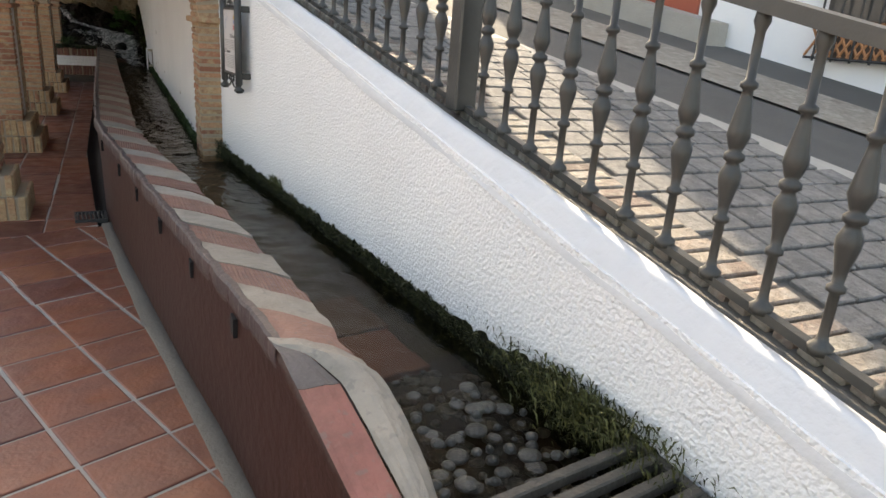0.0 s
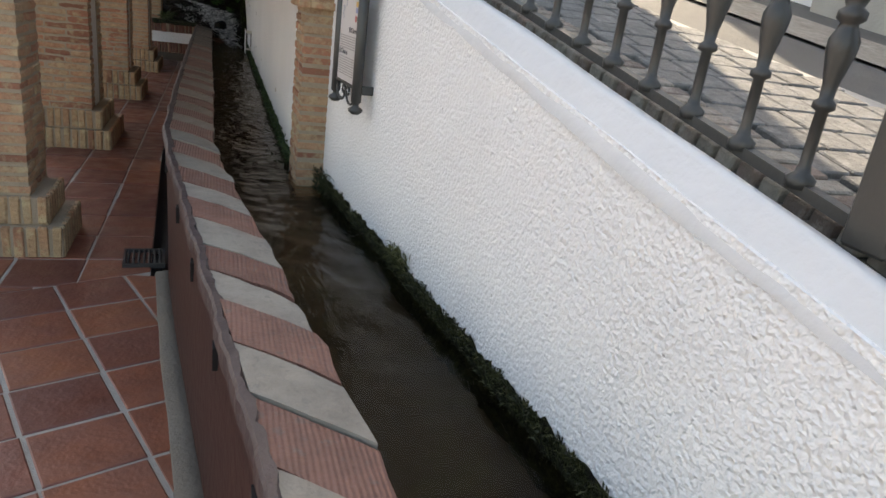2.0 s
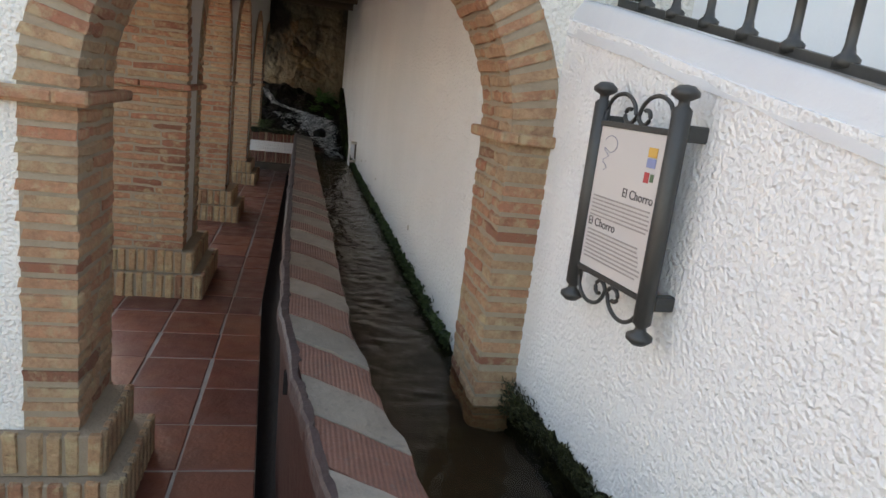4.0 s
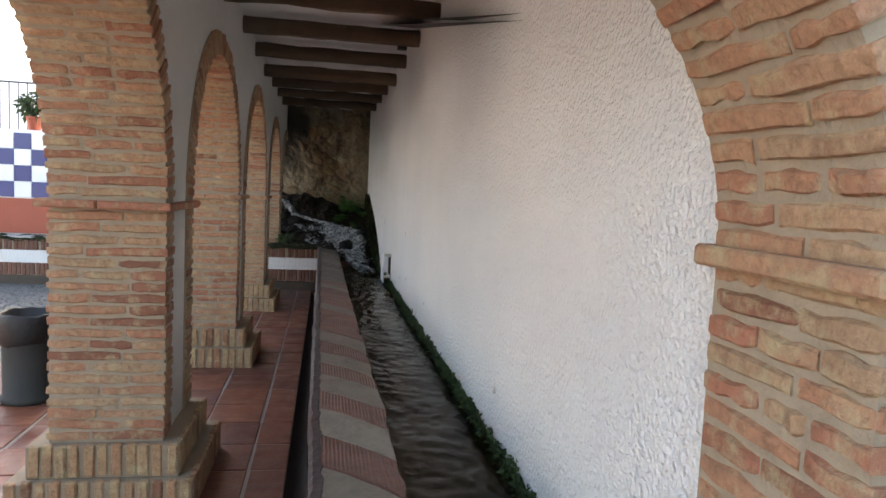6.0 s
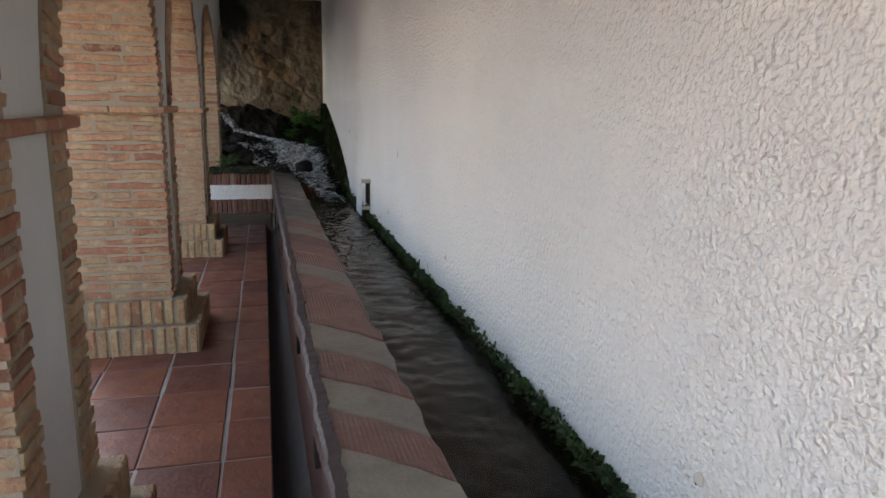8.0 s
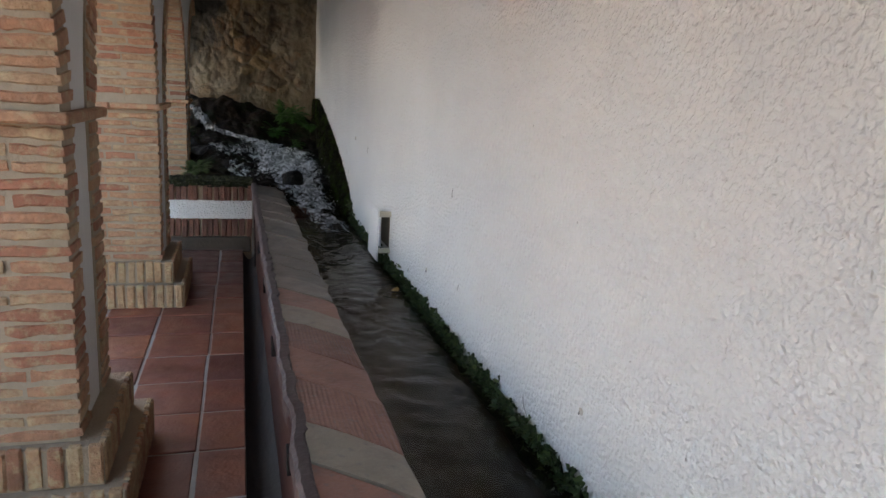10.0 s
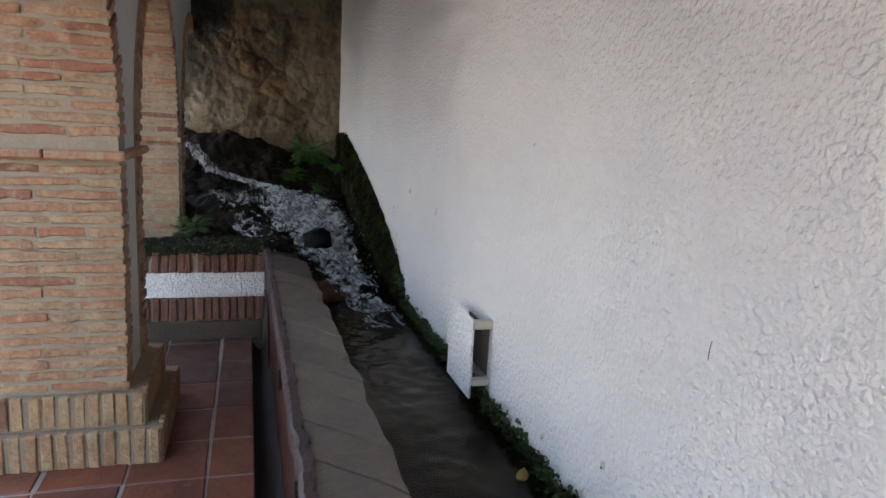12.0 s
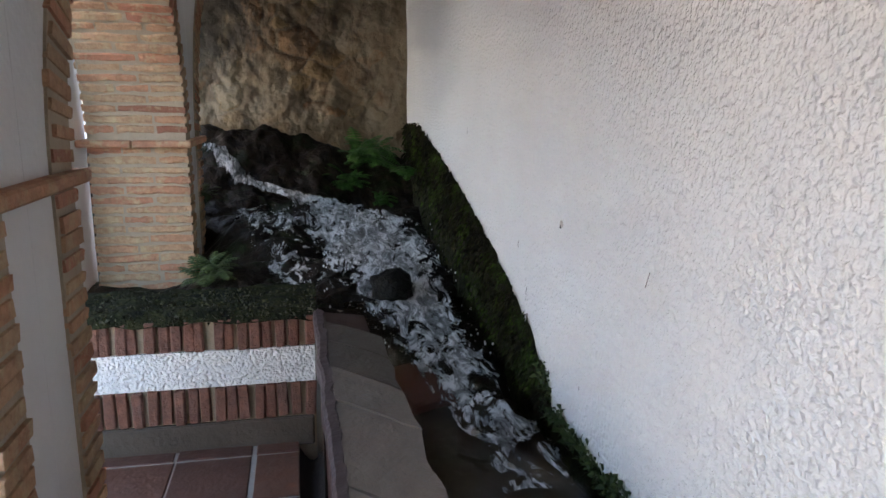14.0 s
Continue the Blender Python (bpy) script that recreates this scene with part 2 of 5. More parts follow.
def leaf_mat(name, a, b):
    k = Mat(name, 0.5)
    k.color(k.ramp(k.island(), (0.0, a), (1.0, b)))
    k.b.inputs["Specular IOR Level"].default_value = 0.3
    return k.m


BED, WATER, FOAM, ROCK, CLIFF = bed_mat(), water_mat(), foam_mat(), wet_rock(), cliff()
LEAF = leaf_mat("small_green_leaf", (0.018, 0.034, 0.011), (0.075, 0.105, 0.036))
FERN = leaf_mat("fern_green", (0.025, 0.075, 0.016), (0.065, 0.16, 0.032))
BLADE = leaf_mat("dark_moss_blade", (0.012, 0.014, 0.006), (0.065, 0.066, 0.024))


def moss_mat():
    k = Mat("dark_moss", 0.95).world_co()
    c = k.ramp(k.noise(16, 6, 0.7), (0.35, (0.012, 0.011, 0.008)), (0.55, (0.026, 0.028, 0.013)), (0.7, (0.05, 0.055, 0.022)))
    k.b.inputs["Specular IOR Level"].default_value = 0.1
    k.color(c).bump(k.noise(60, 5), 0.03)
    return k.m


MOSS = moss_mat()


def patchy_moss():
    k = Mat("hanging_moss_green", 0.7).world_co()
    patch = k.ramp(k.noise(6, 5, 0.65), (0.40, (0.008, 0.007, 0.005)), (0.48, (0.024, 0.020, 0.009)), (0.56, (0.030, 0.052, 0.009)), (0.70, (0.075, 0.14, 0.022)))
    k.b.inputs["Specular IOR Level"].default_value = 0.1
    k.color(k.mix(k.math("MULTIPLY", k.island(), 0.8), patch, (0.014, 0.013, 0.007)))
    return k.m


# ---- mesh helpers ----
def mesh_of(name, verts, faces, mat, smooth=False):
    me = bpy.data.meshes.new(name)
    me.from_pydata([tuple(v) for v in verts], [], faces)
    if mat:
        me.materials.append(mat)
    me.update()
    if smooth:
        me.shade_smooth()
    return me


def obj(name, me, parent=None, label="", m=None):
    ob = new(name, me)
    if parent:
        ob.parent = parent
    if m is not None:
        ob.matrix_basis = m
    if label:
        ob["label"] = label
    return ob


def finish(bm, name, mat, smooth=False):
    me = bpy.data.meshes.new(name)
    bmesh.ops.recalc_face_normals(bm, faces=bm.faces)
    bm.to_mesh(me)
    bm.free()
    me.materials.append(mat)
    if smooth:
        me.shade_smooth()
    return me


def part(name, bm, mat, parent=None, label="", smooth=False):
    return obj(name, finish(bm, name, mat, smooth), parent, label)


def add_box(bm, lo, hi, m=None):
    r = bmesh.ops.create_cube(bm, size=1.0)["verts"]
    lo, hi = Vector(lo), Vector(hi)
    bmesh.ops.scale(bm, vec=hi - lo, verts=r)
    bmesh.ops.translate(bm, vec=(lo + hi) / 2, verts=r)
    if m is not None:
        bmesh.ops.transform(bm, matrix=m, verts=r)
    return r


def box(lo, hi, bevel=0.0, m=None, seg=1):
    bm = bmesh.new()
    add_box(bm, lo, hi, m)
    if bevel:
        bmesh.ops.bevel(bm, geom=bm.edges[:], offset=bevel, segments=seg, affect="EDGES", profile=0.6)
    return bm


def prism(poly, z0, z1, inset=0.0, drop=0.0):
    """An upright prism over a convex polygon, its top edge eased by inset and drop."""
    n = len(poly)
    cx, cy = sum(p[0] for p in poly) / n, sum(p[1] for p in poly) / n
    v = [(x, y, z0) for x, y in poly] + [(x, y, z1 - drop) for x, y in poly]
    for x, y in poly:
        d = math.hypot(x - cx, y - cy) or 1
        v.append((x - (x - cx) / d * inset, y - (y - cy) / d * inset, z1))
    f = [tuple(range(2 * n, 3 * n))]
    for i in range(n):
        j = (i + 1) % n
        f += [(i, j, n + j, n + i), (n + i, n + j, 2 * n + j, 2 * n + i)]
    return v, f


def clip(poly, a, b, c):
    """The part of a polygon where a x + b y <= c."""
    out = []
    for i, p in enumerate(poly):
        q = poly[(i + 1) % len(poly)]
        dp, dq = a * p[0] + b * p[1] - c, a * q[0] + b * q[1] - c
        if dp <= 0:
            out.append(p)
        if dp * dq < 0:
            s = dp / (dp - dq)
            out.append((p[0] + s * (q[0] - p[0]), p[1] + s * (q[1] - p[1])))
    return out


def area(poly):
    return abs(sum(p[0] * q[1] - q[0] * p[1] for p, q in zip(poly, poly[1:] + poly[:1]))) / 2


def lathe(profile, sides=12):
    """A turned solid from (radius, height) pairs."""
    v, f = [], []
    for r, z in profile:
        v += [(r * math.cos(2 * math.pi * i / sides), r * math.sin(2 * math.pi * i / sides), z) for i in range(sides)]
    for k in range(len(profile) - 1):
        for i in range(sides):
            j = (i + 1) % sides
            f.append((k * sides + i, k * sides + j, (k + 1) * sides + j, (k + 1) * sides + i))
    f += [tuple(reversed(range(sides))), tuple(range((len(profile) - 1) * sides, len(profile) * sides))]
    return v, f


def tube(points, r, sides=8):
    """A round bar along points."""
    pts = [Vector(p) for p in points]
    v, f = [], []
    up = Vector((0, 0, 1))
    for i, p in enumerate(pts):
        d = (pts[min(i + 1, len(pts) - 1)] - pts[max(i - 1, 0)]).normalized()
        a = d.cross(up if abs(d.z) < 0.95 else Vector((1, 0, 0))).normalized()
        b = d.cross(a)
        v += [p + r * (math.cos(2 * math.pi * k / sides) * a + math.sin(2 * math.pi * k / sides) * b) for k in range(sides)]
    for i in range(len(pts) - 1):
        for k in range(sides):
            j = (k + 1) % sides
            f.append((i * sides + k, i * sides + j, (i + 1) * sides + j, (i + 1) * sides + k))
    f += [tuple(range(sides)), tuple(reversed(range((len(pts) - 1) * sides, len(pts) * sides)))]
    return v, f


def grid_surface(name, f, us, vs, mat, smooth=True):
    v = [f(a, b) for b in vs for a in us]
    n = len(us)
    faces = [(j * n + i, j * n + i + 1, (j + 1) * n + i + 1, (j + 1) * n + i) for j in range(len(vs) - 1) for i in range(n - 1)]
    return mesh_of(name, v, faces, mat, smooth)


def steps(a, b, n):
    return [a + (b - a) * i / n for i in range(n + 1)]


rng = random.Random(7)


# ---- plan ----
WALL_X = 1.14


def face_x(y):
    """The west face of the retaining wall under the street."""
    return 1.33 - 0.105 * (y - 4.6)


def coping_z(y):
    return 0.55 + 0.222 * y


def street_z(y):
    return 0.50 + 0.215 * y


def lerp_table(table, y):
    for (y0, x0), (y1, x1) in zip(table, table[1:]):
        if y <= y1:
            s = (y - y0) / (y1 - y0)
            return x0 + s * (x1 - x0)
    return table[-1][1]


OUTER = [(-3.0, 1.50), (1.95, 0.905), (4.95, 0.520), (5.6, 0.448), (7.0, 0.421), (9.2, 0.404), (13.66, 0.380)]
INNER = [(-3.0, 1.70), (1.3, 1.10), (1.8, 1.100), (2.54, 1.062), (4.08, 0.870), (4.84, 0.766), (5.53, 0.700), (7.3, 0.689), (9.3, 0.660), (11.8, 0.636), (13.66, 0.62)]


def outer(y):
    return lerp_table(OUTER, y)


def inner(y):
    return lerp_table(INNER, y)


FOOT = [(-3.0, 1.50), (1.0, 1.01), (2.09, 0.876), (2.436, 0.838), (2.985, 0.755), (3.48, 0.692), (3.88, 0.640), (4.36, 0.578), (4.95, 0.512), (5.6, 0.472), (7.0, 0.448), (13.66, 0.408)]
CURB = [(-3.0, 1.44), (1.0, 0.95), (2.187, 0.806), (2.6, 0.744), (2.99, 0.695), (3.48, 0.614), (3.78, 0.583), (4.2, 0.529), (4.95, 0.452), (5.06, 0.445)]
WATER_Z = 0.388
PIERS = [5.33, 7.55, 9.85, 12.15, 14.45]
PIER_W, PIER_E = -0.63, -0.19
PIER_LENS = [0.42, 0.57, 0.50, 0.56, 0.50]
SPRINGS = [1.28, 1.268, 1.270, 1.230, 1.212]
CEIL = 2.56

# ---- ground and floors ----
ground = tagged(obj("ground", mesh_of("ground", [(-60, -60, -0.30), (60, -60, -0.30), (60, 60, -0.30), (-60, 60, -0.30)], [(0, 1, 2, 3)], CEMENT)), "bare earth and cement ground under the terraces", "ground", kind="structure")
slab = tagged(part("floor_terrace", box((-4.5, -4.0, -0.28), (1.3, 5.02, -0.0035)), GROUT), "grey grouted bed of the open terrace floor", "floor", kind="structure")


def tile_edge(y):
    """Where the gallery floor stops short of the gutter."""
    return 0.43 - 0.048 * (y - 5.0) if y < 7.5 else 0.31


v, f = prism([(-4.5, 5.024), (0.428, 5.024), (0.309, 7.5), (0.309, 13.66), (-4.5, 13.66)], -0.28, -0.0035)
slab2 = tagged(obj("floor_gallery", mesh_of("floor_gallery", v, f, GROUT)), "grey grouted bed of the gallery floor", "floor", kind="structure")


def lay_tiles(parent, ox, oy, angle, pu, pv, joint, irange, jrange, cuts, most=300):
    ca, sa = math.cos(radians(angle)), math.sin(radians(angle))
    shared, count = {}, 0
    for j in jrange:
        for i in irange:
            wob = rng.uniform(-0.004, 0.004)
            u0, u1 = i * pu + joint / 2 + wob, (i + 1) * pu - joint / 2 + wob
            v0, v1 = j * pv + joint / 2, (j + 1) * pv - joint / 2
            poly = [(ox + ca * u - sa * v, oy + sa * u + ca * v) for u, v in ((u0, v0), (u1, v0), (u1, v1), (u0, v1))]
            whole = area(poly)
            for a, b, c in cuts:
                poly = clip(poly, a, b, c)
                if len(poly) < 3:
                    break
            if len(poly) < 3 or area(poly) < 0.002 or count >= most:
                continue
            cx, cy = ox + ca * (u0 + u1) / 2 - sa * (v0 + v1) / 2, oy + sa * (u0 + u1) / 2 + ca * (v0 + v1) / 2
            tilt = pose(cx, cy, rng.uniform(-0.002, 0.002), rng.uniform(-0.25, 0.25), rng.uniform(-0.25, 0.25), 0)
            if area(poly) > whole * 0.999:
                key = "full"
                if key not in shared:
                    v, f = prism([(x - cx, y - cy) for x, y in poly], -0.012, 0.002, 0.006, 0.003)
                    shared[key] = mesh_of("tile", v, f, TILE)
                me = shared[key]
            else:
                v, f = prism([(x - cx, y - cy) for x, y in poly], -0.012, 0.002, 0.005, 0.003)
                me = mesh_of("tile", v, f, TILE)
            obj("tile", me, parent, m=tilt)
            count += 1


# ---- retaining wall under the street ----
def wall_street():
    v, f = [], []
    ys = steps(-3.0, 5.42, 60)
    prof = [(0.0, -0.25, 0), (0.0, 0.026, 1), (0.010, 0.028, 2), (0.03, 0.040, 2), (0.05, 0.060, 2), (0.066, 0.064, 2), (0.068, -0.25, 0)]
    for y in ys:
        for dx, dz, kind in prof:
            wave = 0.006 * noise.noise((dx, y * 2.1, 3)) if kind else 0
            if kind == 0:
                v.append((face_x(y) + dx, y, -0.28))
            else:
                v.append((face_x(y) + dx + wave, y, coping_z(y) - 0.085 + dz + wave))
    n = len(prof)
    for i in range(len(ys) - 1):
        for k in range(n - 1):
            f.append((i * n + k, i * n + k + 1, (i + 1) * n + k + 1, (i + 1) * n + k))
    f += [tuple(range(n)), tuple(reversed(range((len(ys) - 1) * n, len(ys) * n)))]
    me = mesh_of("wall_street", v, f, STREETSIDE)
    return tagged(obj("wall_street", me), "rough white stuccoed retaining wall with a sloping smooth top", "wall", kind="structure")


wall_street()
COPING = [(-0.004, -0.100), (-0.001, -0.082), (0.006, -0.062), (0.014, -0.044), (0.024, -0.025), (0.034, -0.007), (0.040, 0.003), (0.066, 0.004), (0.072, -0.05)]
# whitewash dimmed and blued: the slope's shade is put into its colour
COPE = plain("shaded_white_coping", (0.52, 0.53, 0.545), (0.62, 0.625, 0.63), 5, 0.6, 0.004, 0, 30)


def coping_at(a, y):
    i = min(int(a), len(COPING) - 1)
    dx, dz = COPING[i]
    w = 0.005 * noise.fractal((i * 0.3, y * 1.8, 8), 0.8, 2, 3)
    # diagonal ridges added to the shape to imitate sun slivers between the balusters
    streak_ridge = 0.003 * max(0.0, math.sin(2 * math.pi * (y / 0.29 + i * 0.22) + 3 * noise.noise((y * 1.3, 0, 2)))) ** 4 if 0 < i < 6 else 0.0
    edge = 0.013 * noise.fractal((y * 1.9, 5, 5), 0.8, 2.1, 4) if i == 0 else w
    return (face_x(y) + dx + w - streak_ridge * 0.6, y, coping_z(y) + dz + edge + streak_ridge)


coping = grid_surface("coping", coping_at, range(len(COPING)), steps(-3, 5.4, 420), COPE, True)
tagged(obj("trim", coping), "smooth whitewashed coping on the retaining wall", "coping", kind="structure")

# ---- gallery walls, ceiling ----
# only the white south face is known; height and width are added to block sun
tagged(part("wall_upper", box((WALL_X + 0.364, 5.462, -0.28), (2.66, 16.4, 4.4)), WHITE), "smooth whitewashed building above the gallery wall, its unseen mass added to block the sun", "wall", kind="structure")
tagged(part("wall_east", box((WALL_X, 5.424, -0.28), (WALL_X + 0.36, 16.4, CEIL + 0.3)), STUCCO), "tall rough white stuccoed gallery wall", "wall", kind="structure")


def arch_panel(name, y_or_x, a0, a1, base, top, spring, r, thick, axis, mat, sides=28):
    """A wall panel from a0 to a1 with a round-headed opening in its middle, extruded through its thickness."""
    mid = (a0 + a1) / 2
    arc = [(mid + r * math.cos(t), spring + r * math.sin(t)) for t in steps(0, math.pi, sides)]
    v, f = [], []
    edge_in = [(mid + r, base)] + arc + [(mid - r, base)]
    n = len(edge_in)
    edge_out = []
    for k in range(n):
        s = k / (n - 1)
        if s < 0.3:
            edge_out.append((a1, base + (top - base) * s / 0.3))
        elif s <= 0.7:
            edge_out.append((a1 + (a0 - a1) * (s - 0.3) / 0.4, top))
        else:
            edge_out.append((a0, top - (top - base) * (s - 0.7) / 0.3))
    for depth in (y_or_x, y_or_x + thick):
        for ring in (edge_in, edge_out):
            for a, z in ring:
                v.append((a, depth, z) if axis == "y" else (depth, a, z))
    for k in range(n - 1):
        f.append((k, k + 1, n + k + 1, n + k))
        f.append((2 * n + k, 3 * n + k, 3 * n + k + 1, 2 * n + k + 1))
        f.append((k, 2 * n + k, 2 * n + k + 1, k + 1))
        f.append((n + k, n + k + 1, 3 * n + k + 1, 3 * n + k))
    f += [(0, n, 3 * n, 2 * n), (n - 1, 3 * n - 1, 4 * n - 1, 2 * n - 1)]
    me = mesh_of(name, v, f, mat)
    bm = bmesh.new()
    bm.from_mesh(me)
    bmesh.ops.recalc_face_normals(bm, faces=bm.faces)
    bm.to_mesh(me)
    bm.free()
    return me


BAYS = []
for i in range(4):
    y0 = PIERS[i] + PIER_LENS[i] / 2
    y1 = PIERS[i + 1] + PIER_LENS[i + 1] / 2
    if i == 0:
        y0 = 5.694
    lo, hi = (PIERS[i] + PIER_LENS[i], PIERS[i + 1]) if i else (5.75, 7.55)
    mid, half = (lo + hi) / 2, (hi - lo) / 2
    span = max(mid - y0, y1 - mid)
    me = arch_panel(f"wall_arcade_{i + 1}", PIER_W + 0.006, mid - span, mid + span, -0.004, CEIL + 0.25, (SPRINGS[i] + SPRINGS[i + 1]) / 2, half + 0.02, PIER_E - PIER_W - 0.012, "x", PLASTER)
    for vert in me.vertices:
        vert.co.y = min(max(vert.co.y, y0), y1 - 0.001)
    BAYS.append((tagged(obj(f"wall_arcade_{i + 1}", me), "plastered arcade bay with a brick-lined round arch", "arcade", "bays of the arcade", "structure"), mid, half, (SPRINGS[i] + SPRINGS[i + 1]) / 2))
me = arch_panel("wall_arcade_5", PIER_W + 0.006, 14.702, 16.998, -0.004, CEIL + 0.25, SPRINGS[4], 0.92, PIER_E - PIER_W - 0.012, "x", PLASTER)
for vert in me.vertices:
    vert.co.y = min(vert.co.y, 16.03)
BAYS.append((tagged(obj("wall_arcade_5", me), "plastered end bay of the arcade open towards the spring", "arcade", "bays of the arcade", "structure"), 15.85, 0.90, SPRINGS[4]))

ARCH_Y0, ARCH_Y1, ARCH_L, ARCH_R = 5.33, 5.69, -0.115, 1.115
me = arch_panel("wall_south", ARCH_Y0, ARCH_L - 0.54, ARCH_R + 0.54, -0.28, 2.86, 1.30, (ARCH_R - ARCH_L) / 2 + 0.02, ARCH_Y1 - ARCH_Y0, "y", CREAM)
ENTRY = tagged(obj("wall_south", me), "white stuccoed end wall with a brick-lined entrance arch", "wall", kind="structure")

bm = bmesh.new()
add_box(bm, (PIER_W - 0.2, 5.30, CEIL + 0.10), (WALL_X + 0.5, 16.4, CEIL + 0.32))
tagged(part("ceiling", bm, WHITE), "whitewashed boarded ceiling over the timber joists", "ceiling", kind="structure")

# ---- back wall, patio walls ----
def rubble_face(name, x0, x1, z0, z1, y, mat):
    """Irregular stones half buried in lime plaster."""
    xs, zs = steps(x0, x1, 170), steps(z0, z1, 190)
    tint = []

    def f(x, z):
        p = Vector((x * 4.6 + 0.35 * noise.noise((x * 4, z * 4, 1)), z * 5.8 + 0.35 * noise.noise((x * 4, z * 4, 6)), 0.5))
        d, at = noise.voronoi(p)
        bare = max(0.0, min(1.0, 0.50 + 1.5 * noise.fractal((x * 1.5, z * 1.5, 9), 0.8, 2, 3)))
        pillow = min(1.0, (d[1] - d[0]) * 3.2) ** 0.6
        tint.append(noise.cell(at[0] * 7.3) * 0.5 + 0.5 if bare * pillow > 0.35 else 0.5)
        low = 0.05 * noise.fractal((x * 2.0, z * 2.0, 5), 0.8, 2.0, 3)
        return (x, y - low - 0.030 * bare * pillow - 0.012 * noise.fractal((x * 16, z * 16, 3), 0.7, 2.1, 4), z)
    me = grid_surface(name, f, xs, zs, mat)
    at = me.attributes.new("stone", "FLOAT", "POINT")
    at.data.foreach_set("value", tint)
    return me


bm = bmesh.new()
add_box(bm, (-0.9, 16.03, -0.28), (1.5, 16.35, 2.9))
back = tagged(part("wall_north", bm, CEMENT), "rubble stone wall at the head of the spring", "wall", kind="structure")
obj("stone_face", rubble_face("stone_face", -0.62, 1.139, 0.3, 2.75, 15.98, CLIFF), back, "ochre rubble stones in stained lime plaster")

# ---- channel: bed, parapet, water ----
bed = grid_surface("channel_bed", lambda a, y: (outer(y) + 0.1 + (max(face_x(y), WALL_X if y > 5.5 else 0) + 0.05 - outer(y) - 0.1) * a, y,
                   0.25 + 0.045 * noise.fractal((a * 1.5, y * 1.3, 2), 0.8, 2, 4)), steps(0, 1, 14), steps(-3, 14.0, 150), BED)
tagged(obj("channel_bed", bed), "silty brown bed of the water channel", "channel", kind="structure")


def parapet():
    """The maroon kerb wall between floor and channel."""
    ys = steps(-3.0, 1.95, 14) + steps(1.97, 13.66, 110)
    v, f = [], []
    for y in ys:
        top = 0.575 if y > 1.95 else max(0.575 - 0.30 * (1.95 - y), 0.42)
        o, i = outer(y) + 0.006 * noise.noise((0, y * 1.7, 0)), inner(y)
        bulge = 0.016 + 0.010 * noise.noise((4, y * 2.6, 1))
        v += [(lerp_table(FOOT, y), y, -0.28), (lerp_table(FOOT, y), y, 0.02), (0.5 * lerp_table(FOOT, y) + 0.5 * o + 0.008, y, 0.30), (o + 0.010, y, top - 0.07),
              (o + 0.004, y, top - 0.035), (o + 0.006, y, top - 0.012), (o + 0.022, y, top + 0.014), (o + 0.035, y, top - 0.005), (i - 0.03, y, top - 0.028), (i - 0.02, y, -0.28)]
    n = 10
    for k in range(len(ys) - 1):
        for j in range(n - 1):
            f.append((k * n + j, (k + 1) * n + j, (k + 1) * n + j + 1, k * n + j + 1))
    f += [tuple(range(n)), tuple(reversed(range((len(ys) - 1) * n, len(ys) * n)))]
    return mesh_of("channel_parapet", v, f, MAROON, True)


kerb = tagged(obj("channel_parapet", parapet()), "low maroon-painted parapet wall beside the water channel", "parapet", kind="structure")

BEAD = plain("scuffed_purple_paint", (0.030, 0.018, 0.018), (0.085, 0.060, 0.058), 13, 0.5, 0.006, 0, 30)


def bead_at(a, y):
    top = 0.590 + 0.006 * noise.fractal((y * 3, 2, 2), 0.8, 2, 4)
    w = 0.010 * noise.fractal((y * 5, 6, 3), 0.7, 2.3, 5) + (0.010 * noise.fractal((y * 13, 2, 8), 0.7, 2.3, 4) if a == 5 else 0)
    dx, dz = ((0.008, -0.080), (0.001, -0.058), (0.000, -0.030), (0.002, -0.008), (0.008, 0.001), (0.026, 0.003), (0.036, -0.016))[a]
    return (outer(y) + dx * (1.0 if y < 5.2 or a < 4 else 1.35) + (w if a < 6 else 0), y, top + dz)


obj("rounded_edge", grid_surface("rounded_edge", bead_at, range(7), steps(1.93, 13.62, 620), BEAD, False), kerb, "scuffed purple-brown rounded edge")
HOLE_SHADE = plain("hole_shade_black", (0.006, 0.004, 0.004), (0.012, 0.008, 0.007), 8, 0.95)
# weep holes on the parapet's face: near-black blocks paint their inner shade
for y in (2.316, 2.852, 3.418, 3.98, 4.55, 5.3, 6.1, 6.9, 7.7, 8.5, 9.3, 10.1, 10.9, 11.7):
    bm = bmesh.new()
    add_box(bm, (outer(y) - 0.001, y - 0.026, 0.440), (outer(y) + 0.05, y + 0.026, 0.502))
    obj("weep_hole", finish(bm, "weep_hole", HOLE_SHADE), kerb, "small near-black block painting a slot's shade")

